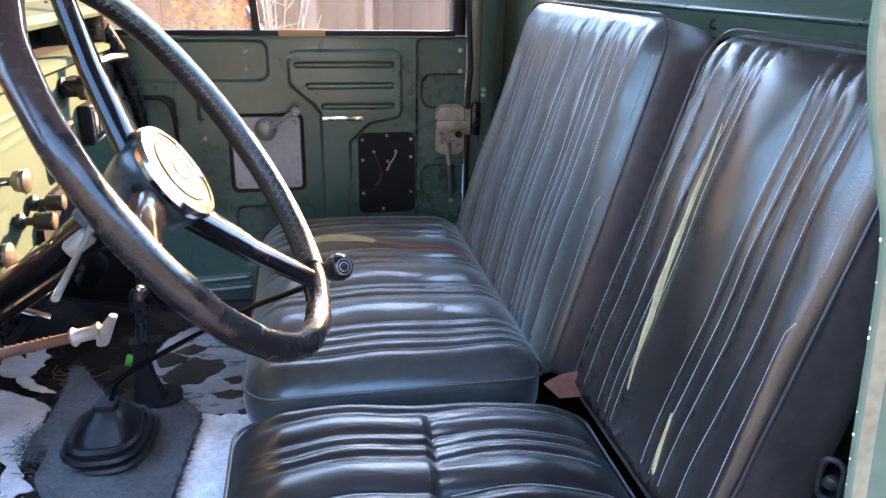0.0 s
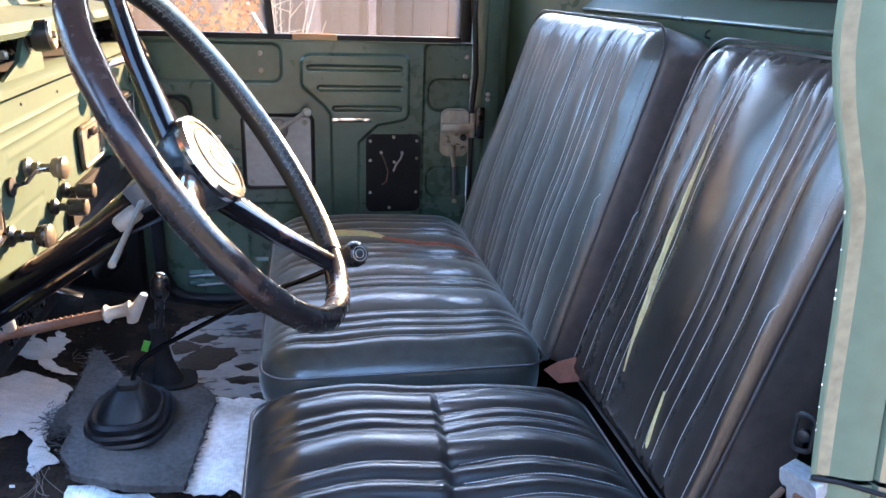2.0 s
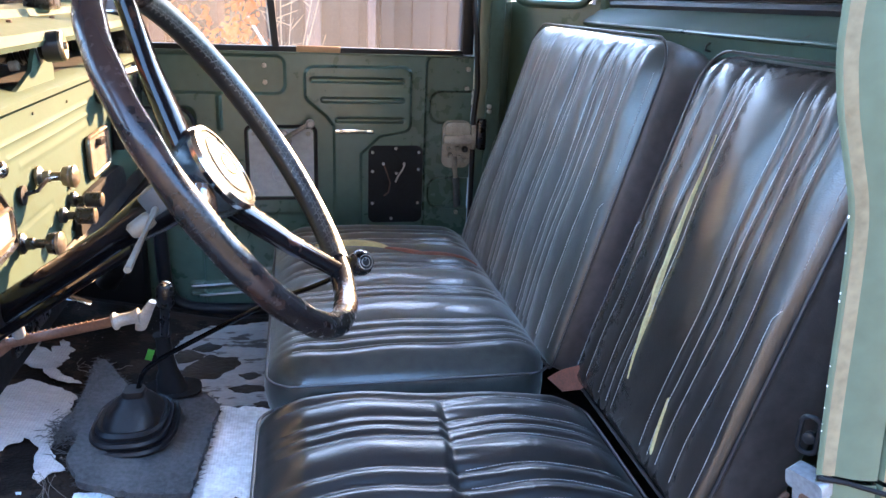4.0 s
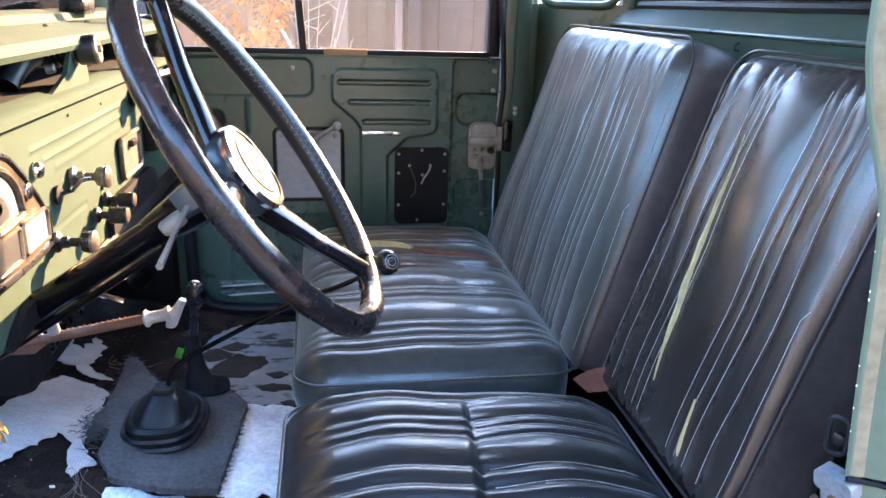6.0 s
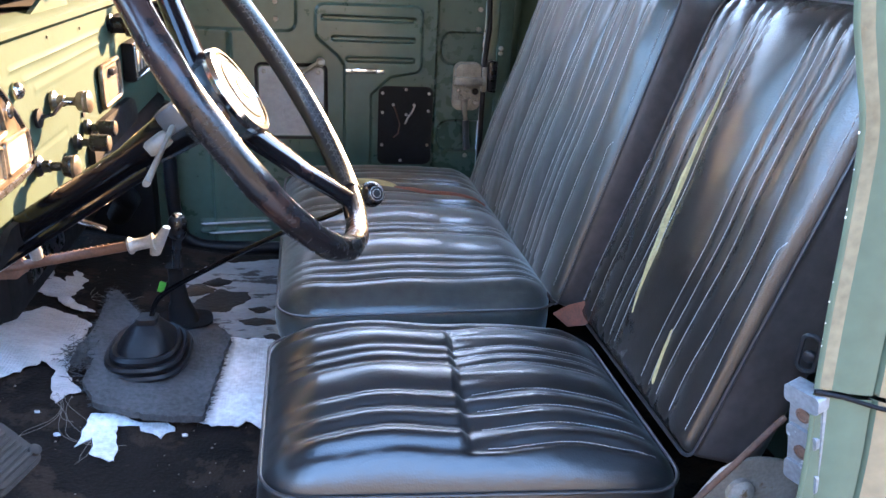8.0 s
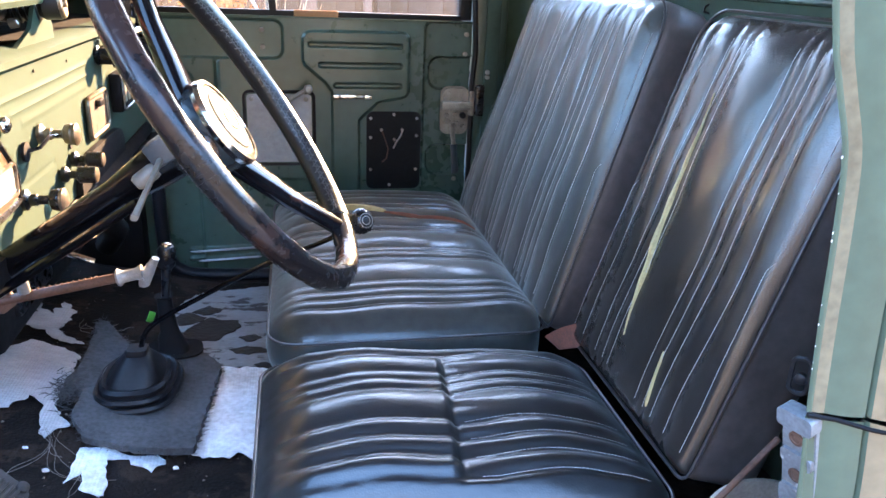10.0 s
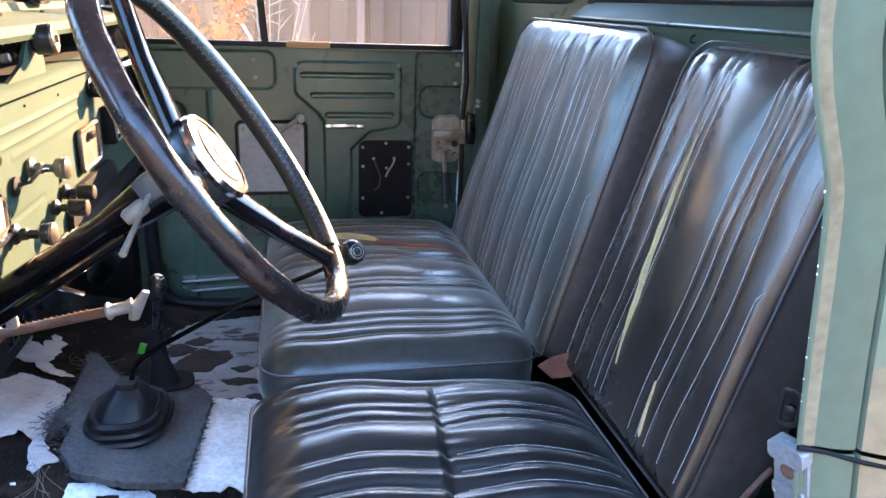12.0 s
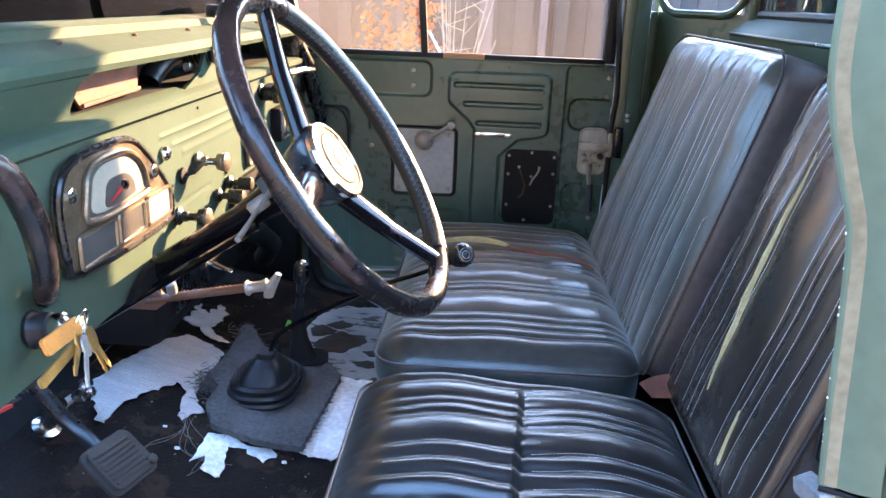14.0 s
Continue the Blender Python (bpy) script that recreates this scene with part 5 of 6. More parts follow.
def ignition():
    k = thing("ignition_lock", (DASH, 0.55, 1.14), "chrome ignition lock with a bunch of keys and orange tags", "ignition lock")
    p = Vector((DASH + 0.001, 0.548, 1.141))
    Geo().lathe([(0.019, 0), (0.021, 0.005), (0.017, 0.010), (0.017, 0.022), (0.013, 0.025)], axes(p, (1, 0.1, 0.1)), 20).make("barrel", RUBBER, k)
    Geo().lathe([(0.014, 0.022), (0.016, 0.028), (0.016, 0.036), (0.011, 0.041)], axes(p, (1, 0.1, 0.1)), 18).make("collar", CHROME, k)
    Geo().box((DASH + 0.038, 0.548, 1.140), (DASH + 0.060, 0.551, 1.160), 0.001).make("key_in_lock", CHROME, k)
    r = Vector((DASH + 0.060, 0.540, 1.156))
    Geo().tube([r + Vector((0.004 * math.sin(a), 0.013 * math.cos(a), 0.013 * math.sin(a))) for a in np.linspace(0, 2 * math.pi, 20, endpoint=False)], 0.0016, 6, closed=True).make("key_ring", CHROME, k)

    def key(at, way, material, bow=0.013, ln=0.058):
        m = axes(at, (1, 0.3, 0.3), way)
        Geo().prism([(bow * math.cos(a) + bow, bow * 0.9 * math.sin(a)) for a in np.linspace(0, 2 * math.pi, 16, endpoint=False)], 0.0022, m).make("key", material, k)
        Geo().prism([(2 * bow - 0.002, -0.0036), (ln * 0.7, -0.0036), (ln * 0.78, -0.0018), (ln * 0.85, -0.0036), (ln, 0), (ln * 0.95, 0.0036), (2 * bow - 0.002, 0.0036)], 0.0018, m).make("key_blade", material, k)

    key(r + Vector((0.002, 0.004, -0.008)), (0.05, 0.30, -1), BRASS)
    key(r + Vector((0.004, 0.000, -0.010)), (0.0, 0.05, -1), BRASS, 0.012, 0.052)
    key(r + Vector((0.002, -0.008, -0.008)), (0.0, -0.95, -0.35), BRASS, 0.012, 0.062)
    key(r + Vector((0.006, -0.006, -0.012)), (0.0, -0.85, -0.55), STEEL, 0.012, 0.062)
    m = axes(r + Vector((0.0, -0.008, 0.002)), (1, 0, 0.4), (0, -1, 0.02))
    Geo().prism([(x + 0.030, y) for x, y in round_rect(0.060, 0.017, 0.004)], 0.004, m).make("key_tag", ORANGE, k)
    m = axes(r + Vector((0.004, -0.010, -0.012)), (1, 0, 0.3), (0, -1, -0.12))
    Geo().prism([(x + 0.042, y) for x, y in round_rect(0.080, 0.010, 0.003)], 0.003, m).make("key_tag", BRASS, k)


def steering():
    c0 = Vector((-0.086, 0.815, 1.287))
    el, az = radians(33.8), radians(-5.7)
    n = Vector((math.cos(el) * math.cos(az), math.cos(el) * math.sin(az), math.sin(el)))
    u = n.cross(Vector((0, 0, 1))).normalized()
    v = n.cross(u)
    R, r = 0.2195, 0.0148
    w = thing("steering_wheel", c0 - n * 0.08, "worn black three-spoke steering wheel with a chrome-rimmed horn cap", "steering wheel")
    m = Matrix.Translation(c0) @ Matrix((u, v, n)).transposed().to_4x4()

    def ring(a, rad=R, h=0.0):
        return m @ Vector((rad * math.cos(radians(a)), rad * math.sin(radians(a)), h))

    Geo().tube([ring(a) for a in np.arange(0, 360, 3)], [r * (1 + 0.03 * math.cos(radians(a * 20))) for a in np.arange(0, 360, 3)], 16, closed=True).make("rim", RIM, w)
    wrap = Geo().tube([ring(a) for a in np.arange(118, 252, 3)], r * 1.07, 16).make("leather_wrap", LEATHER, w, "laced black leather rim cover")
    def on_rim(a, ph, k=1.12):
        q = R + r * k * math.cos(ph)
        return m @ Vector((q * math.cos(radians(a)), q * math.sin(radians(a)), r * k * math.sin(ph)))

    g = Geo()
    c_ph = radians(158)
    for d in (-0.10, 0.10):
        g.tube([on_rim(a, c_ph + d + 0.05 * math.sin(a * 1.9)) for a in np.arange(119, 251, 1.5)], 0.0007, 5)
    for k, a in enumerate(np.arange(120, 250, 1.45)):
        sg = 1 if k % 2 else -1
        g.tube([on_rim(a + sg * 0.9 * t, c_ph + (0.30 + 0.06 * math.sin(k * 2.3)) * t) for t in np.linspace(-1, 1, 5)], 0.0008, 5)
    tagged(g.make("lacing", LACE, wrap), kind="stuff")
    # bands at the spoke joints
    g = Geo()
    for k in range(5):
        a = 0 + 1.6 * k
        g.tube([ring(a - 0.25), ring(a + 0.25)], r * 1.035, 14)
    g.make("rim_band", RIM, w)
    hub = -0.035
    for a in (112, 262, 7):
        root = m @ Vector((0.045 * math.cos(radians(a)), 0.045 * math.sin(radians(a)), hub - 0.008))
        mid = m @ Vector((0.13 * math.cos(radians(a)), 0.13 * math.sin(radians(a)), hub + 0.010))
        end = ring(a, R - 0.004)
        verts, faces = [], []
        t = Vector((-math.sin(radians(a)), math.cos(radians(a)), 0))
        t = (m.to_3x3() @ t).normalized()
        for p, wd, th in ((root, 0.033, 0.010), (root.lerp(mid, 0.5), 0.030, 0.009), (mid, 0.026, 0.008), (mid.lerp(end, 0.6), 0.022, 0.0075), (end, 0.020, 0.0075)):
            for q in range(10):
                b = 2 * math.pi * q / 10
                cb, sb = math.cos(b), math.sin(b)
                verts.append(p + t * wd * 0.72 * cb + n * th * 1.5 * sb)
        for i in range(4):
            for q in range(10):
                faces.append((i * 10 + q, i * 10 + (q + 1) % 10, i * 10 + 10 + (q + 1) % 10, i * 10 + 10 + q))
        faces += [tuple(range(10)), tuple(range(40, 50))]
        obj("spoke", verts, faces, SPOKE, w)
    mh = m @ Matrix.Translation((0, 0, -0.02))
    Geo().lathe([(0.030, -0.068), (0.042, -0.052), (0.050, -0.030), (0.053, -0.012), (0.052, -0.004)], mh, 32).make("hub", HUB_PAINT, w)
    cap = Geo().lathe([(0.0535, -0.006), (0.0555, 0.0), (0.0530, 0.006), (0.0470, 0.007), (0.0455, 0.003)], mh, 40).make("horn_ring", CHROME, w)
    Geo().lathe([(0.0460, 0.002), (0.0440, 0.0055), (0.030, 0.0085), (0.001, 0.0100)], mh, 40).make("horn_cap", HORN, cap, "cream horn cap")
    Geo().tube([mh @ Vector((0.0365 * math.cos(a), 0.0365 * math.sin(a), 0.0071)) for a in np.linspace(0, 2 * math.pi, 36, endpoint=False)], 0.0013, 5, closed=True).make("cap_groove", DIAL_DARK, cap)
    Geo().tube([mh @ Vector((0.018 * math.cos(a), 0.013 * math.sin(a), 0.0092)) for a in np.linspace(0, 2 * math.pi, 28, endpoint=False)], 0.0011, 5, closed=True).make("cap_emblem", BEZEL, cap)
    s = thing("steering_column", c0 - n * 0.35, "black steering column with grey turn signal switch", "steering column")
    mc = m @ Matrix.Translation((0, 0, -0.02))
    Geo().lathe([(0.0185, -0.150), (0.021, -0.130), (0.026, -0.090), (0.027, -0.066)], mc, 28).make("switch_housing", GLOSS_BLACK, s)
    Geo().lathe([(0.0175, -0.75), (0.0175, -0.145)], mc, 20).make("tube", GLOSS_BLACK, s)
    tip = Vector((-0.168, 0.612, 1.229))
    root = Vector((-0.156, 0.705, 1.262))
    Geo().box((-0.020, -0.013, -0.013), (0.016, 0.013, 0.013), 0.004, axes(root + Vector((0.0, 0.014, 0.006)), n, (0, 1, 0))).make("stalk_base", CAST, s)
    Geo().tube([root, root.lerp(tip, 0.35), root.lerp(tip, 0.8), tip], [0.0042, 0.0030, 0.0036, 0.0042], 10, squash=0.8).make("turn_signal_stalk", AGED, s)
    kn = Vector((-0.163, 0.712, 1.249))
    Geo().lathe([(0.0075, 0), (0.0088, 0.004), (0.0088, 0.022), (0.006, 0.026)], axes(kn, (-0.75, -0.25, -0.55)), 14).make("stalk_knob", AGED, s)
    q = c0 - n * 0.14 + Vector((0.0, -0.03, -0.022))
    Geo().tube([q, q - n * 0.3, q - n * 0.6], 0.006, 8).make("control_rod", GLOSS_BLACK, s)


def levers():
    b = thing("gear_lever", (-0.30, 1.12, 0.74), "black gear lever with round knob and rubber boot", "gear lever")
    base = Vector((-0.312, 1.128, floor_z(-0.31)))

    def boot(c, rings, name, parent, material):
        vs, fs, seg = [], [], 28
        for k, (rx, ry, z, dx, dy) in enumerate(rings):
            for q in range(seg):
                a = 2 * math.pi * q / seg
                ca, sa = math.cos(a), math.sin(a)
                pw = 0.72 if k < 10 else 0.52
                vs.append((c.x + dx + rx * math.copysign(abs(ca) ** pw, ca), c.y + dy + ry * math.copysign(abs(sa) ** pw, sa), c.z + z))
        for k in range(len(rings) - 1):
            for q in range(seg):
                fs.append((k * seg + q, k * seg + (q + 1) % seg, k * seg + seg + (q + 1) % seg, k * seg + seg + q))
        fs.append(tuple((len(rings) - 1) * seg + q for q in range(seg)))
        return obj(name, vs, fs, material, parent)

    base.x, base.y, base.z = -0.300, 1.122, base.z + 0.016
    boot(base, [(0.070, 0.090, 0.0, 0, 0), (0.073, 0.093, 0.006, 0, 0), (0.070, 0.090, 0.011, 0, 0), (0.062, 0.081, 0.009, 0, 0), (0.065, 0.084, 0.016, 0, 0), (0.062, 0.081, 0.021, 0, 0), (0.055, 0.072, 0.018, 0, 0.002), (0.056, 0.072, 0.025, 0, 0.002), (0.052, 0.067, 0.030, 0, 0.003), (0.047, 0.058, 0.027, 0.001, 0.003), (0.043, 0.053, 0.033, 0.002, 0.003), (0.031, 0.037, 0.051, 0.004, 0.001), (0.020, 0.022, 0.066, 0.006, -0.002), (0.0175, 0.018, 0.068, 0.006, -0.003), (0.0185, 0.0185, 0.073, 0.006, -0.003), (0.016, 0.016, 0.078, 0.007, -0.004), (0.009, 0.009, 0.078, 0.007, -0.004)], "boot", b, RUBBER)
    pts = [(-0.293, 1.118, 0.815), (-0.287, 1.122, 0.838), (-0.276, 1.122, 0.866), (-0.245, 1.104, 0.897), (-0.172, 1.070, 0.950), (-0.066, 1.030, 1.019), (0.0, 0.998, 1.056), (0.055, 0.977, 1.088)]
    rod = curve(pts, 5)
    Geo().tube(rod, [0.0046 - 0.0008 * k / (len(rod) - 1) for k in range(len(rod))], 12).make("lever", GLOSS_BLACK, b)
    n = Vector((0.35, -0.75, 0.35)).normalized()
    kc = Vector((0.066, 0.972, 1.100))
    way = (kc - Vector(pts[-2])).normalized()
    Geo().lathe([(0.009, -0.020), (0.014, -0.014), (0.0195, 0.0), (0.0185, 0.010), (0.013, 0.017), (0.005, 0.019)], axes(kc, way), 20).make("knob", BLACK, b)
    mk = axes(kc + n * 0.0165, n)
    for q in (0.0062, 0.0105):
        Geo().tube([mk @ Vector((q * math.cos(a), q * math.sin(a), 0.0040)) for a in np.linspace(0, 2 * math.pi, 20, endpoint=False)], 0.0006, 5, closed=True).make("badge_ring", STEEL, b)
    ring = Geo().lathe([(0.0125, 0), (0.013, 0.003), (0.011, 0.0042), (0.0105, 0.003)], mk, 20).make("knob_badge", BLACK, b)
    Geo().lathe([(0.0105, 0.001), (0.0105, 0.0028), (0.003, 0.0032)], mk, 16).make("badge_face", RUBBER, ring)
    t = thing("transfer_lever", (-0.26, 1.255, 0.73), "black transfer lever with small boot", "lever")
    base = Vector((-0.262, 1.262, floor_z(-0.262)))
    boot(base, [(0.050, 0.042, 0, 0.004, 0), (0.050, 0.042, 0.006, 0.004, 0), (0.038, 0.034, 0.009, 0.004, 0), (0.029, 0.026, 0.020, 0.003, 0), (0.024, 0.022, 0.036, 0.000, 0), (0.021, 0.019, 0.052, -0.003, 0), (0.0165, 0.0155, 0.062, -0.003, 0.002), (0.0150, 0.0145, 0.085, -0.005, 0), (0.0135, 0.013, 0.112, -0.006, 0), (0.0125, 0.0125, 0.130, -0.007, 0), (0.016, 0.015, 0.134, -0.007, 0)], "boot", t, DARK)
    Geo().prism(outline([(-0.312, 1.232), (-0.262, 1.222), (-0.214, 1.236), (-0.208, 1.272), (-0.226, 1.298), (-0.29, 1.302), (-0.314, 1.27)], 4), 0.004, Matrix.Translation((0, 0, floor_z(-0.262) + 0.019))).make("flange", RAIL, t)
    Geo().tube([(-0.270, 1.26, 0.79), (-0.266, 1.257, 0.86), (-0.258, 1.255, 0.93)], [0.008, 0.007, 0.009], 10).make("lever", BLACK, t)
    Geo().lathe([(0.012, -0.03), (0.016, -0.024), (0.0165, 0.004), (0.012, 0.012), (0.004, 0.014)], axes((-0.256, 1.255, 0.956), (0.1, 0, 1)), 18).make("grip", BLACK, t)
    Geo().lathe([(0.0095, 0), (0.009, 0.004), (0.004, 0.006)], axes((-0.255, 1.255, 0.969), (0.1, 0, 1)), 14).make("cap", CHROME, t)
    g = thing("green_tag", (-0.33, 1.26, 0.77), "small green plastic clip on the floor", "clip")
    Geo().box((-0.0065, -0.0015, 0), (0.0065, 0.0015, 0.024), 0.001, pose(-0.322, 1.374, 0.762, 0, 20, 0)).make("clip", GREEN, g)
    h = thing("hand_brake", (-0.40, 0.93, 1.02), "rusty pull hand brake with a bright T handle", "hand brake")
    Geo().tube([(-0.425, 0.93, 1.012), (-0.262, 0.932, 1.042)], 0.0068, 12).make("rod", RUST, h)
    g = Geo()
    for k in range(14):
        x = -0.39 + 0.0075 * k
        g.tube([(x, 0.931, 1.0195 + 0.192 * (x + 0.39) + 0.006), (x + 0.002, 0.931, 1.0199 + 0.192 * (x + 0.39) + 0.0055)], 0.0017, 6)
    g.make("ratchet", RUST, h)
    Geo().lathe([(0.0110, 0), (0.0125, 0.003), (0.0100, 0.006), (0.0085, 0.009), (0.0085, 0.026), (0.012, 0.034)], axes((-0.266, 0.932, 1.041), (1, 0.02, 0.19)), 14).make("collar", ALLOY, h)
    Geo().tube([(-0.234, 0.940, 1.026), (-0.230, 0.937, 1.040), (-0.222, 0.934, 1.055), (-0.214, 0.932, 1.068)], [0.008, 0.0105, 0.0085, 0.006], 12, squash=0.7).make("t_handle", ALLOY, h)
    Geo().prism([(-0.46, 0.998), (-0.41, 0.998), (-0.392, 1.012), (-0.405, 1.03), (-0.43, 1.038), (-0.46, 1.045)], 0.012, axes((0, 0.937, 0), (0, -1, 0))).make("bracket", RUST, h)
    Geo().lathe([(0.008, 0), (0.008, 0.018), (0.004, 0.020)], axes((-0.382, 0.928, 1.028), (0, -0.3, 1)), 10).make("release", ALLOY, h)


def pedal():
    p = thing("brake_pedal", (-0.42, 0.75, 0.78), "black ribbed rubber pedal on a bent steel arm", "pedal")
    m = axes((-0.405, 0.752, 0.835), (0.62, -0.1, 0.78), (0.3, 0.95, 0))
    Geo().prism(round_rect(0.082, 0.070, 0.012), 0.012, m).make("pad", PEDAL, p)
    Geo().prism(round_rect(0.094, 0.080, 0.014), 0.005, m).make("pad_rim", PEDAL, p)
    for k in range(7):
        Geo().box((-0.036, -0.0275 + 0.008 * k, 0.011), (0.030, -0.0235 + 0.008 * k, 0.0155), 0.001, m).make("rib", PEDAL, p)
    Geo().lathe([(0.008, 0), (0.008, 0.006), (0.005, 0.008)], m @ Matrix.Translation((0.036, -0.026, 0.010)), 12).make("stud", PEDAL, p)
    Geo().tube([(-0.43, 0.765, 0.830), (-0.47, 0.80, 0.835), (-0.52, 0.82, 0.86), (-0.58, 0.83, 0.93), (-0.63, 0.83, 1.02)], [0.010, 0.011, 0.012, 0.011, 0.010], 10, squash=0.5).make("arm", BLACK, p)
    d = thing("dip_switch", (-0.55, 0.83, 0.82), "chrome foot switch with clamp screws on the toe board", "foot switch")
    Geo().lathe([(0.022, 0), (0.022, 0.01), (0.013, 0.014), (0.013, 0.05), (0.017, 0.054), (0.014, 0.064)], axes((-0.575, 0.855, 0.812), (0.5, -0.1, 0.86)), 16).make("button", CHROME, d)
    for dy, dz in ((0.115, 0.035), (0.145, 0.025), (0.140, 0.045)):
        Geo().lathe([(0.011, 0), (0.012, 0.012), (0.006, 0.020)], axes((-0.55, 0.80 + dy, 0.80 + dz), (0.4, -0.4, 0.8)), 12).make("nut", CHROME, d)
    Geo().tube([(-0.57, 0.855, 0.83), (-0.56, 0.90, 0.838), (-0.55, 0.94, 0.84)], 0.007, 8).make("link", STEEL, d)
    for k, (y, ml) in enumerate(((0.50, RED), (0.515, BLACK), (0.53, BLACK))):
        w = thing("wire", (DASH - 0.02, y, 1.06), "thin insulated wire hanging under the dashboard", "wire", "loose wires")
        Geo().tube([(DASH - 0.03, y, 1.08), (DASH - 0.035, y + 0.02 + 0.01 * k, 1.055), (DASH - 0.05, y + 0.07, 1.035), (DASH - 0.10, y + 0.10, 1.02), (DASH - 0.2, y + 0.10, 1.05)], 0.0028, 6).make("cable", ml, w)


def ragged(name, label, category, outline, material, lift, thick, jag, seed, height=floor_z, curl=0.0):
    """A torn flat sheet lying on the floor, with an uneven edge."""
    pts = []
    n = len(outline)
    for i in range(n):
        a, b = Vector(outline[i]), Vector(outline[(i + 1) % n])
        k = max(2, int((b - a).length / 0.007))
        nrm = Vector(((b - a).y, -(b - a).x)).normalized()
        for s in range(k):
            p = a.lerp(b, s / k)
            j = noise.noise((p.x * 55, p.y * 55, seed)) + 0.6 * noise.noise((p.x * 150, p.y * 150, seed))
            pts.append(p + nrm * jag * j)
    lo = Vector((min(p.x for p in pts), min(p.y for p in pts)))
    hi = Vector((max(p.x for p in pts), max(p.y for p in pts)))
    bm = bmesh.new()
    ring = [bm.verts.new((p.x, p.y, 0)) for p in pts]
    face = bm.faces.new(ring)
    bmesh.ops.triangulate(bm, faces=[face])
    for axis, a, b in ((0, lo.x, hi.x), (1, lo.y, hi.y)):
        for c in np.arange(a + 0.012, b, 0.012):
            co, no = (c, 0, 0), (1, 0, 0)
            if axis:
                co, no = (0, c, 0), (0, 1, 0)
            bmesh.ops.bisect_plane(bm, geom=bm.verts[:] + bm.edges[:] + bm.faces[:], plane_co=co, plane_no=no)
    res = bmesh.ops.extrude_face_region(bm, geom=bm.faces[:])
    top = {v for v in res["geom"] if isinstance(v, bmesh.types.BMVert)}
    for v in bm.verts:
        x, y = v.co.x, v.co.y
        wob = 0.5 + 0.5 * noise.noise((x * 18, y * 18, seed)) + 0.25 * noise.noise((x * 60, y * 60, seed))
        v.co.z = height(x) + lift + curl * max(0, wob) + (thick if v in top else 0)
    bmesh.ops.recalc_face_normals(bm, faces=bm.faces)
    me = bpy.data.meshes.new(name)
    bm.to_mesh(me)
    bm.free()
    me.polygons.foreach_set("use_smooth", [True] * len(me.polygons))
    me.set_sharp_from_angle(angle=radians(40))
    me.materials.append(material)
    return tagged(new(name, me), label, category)


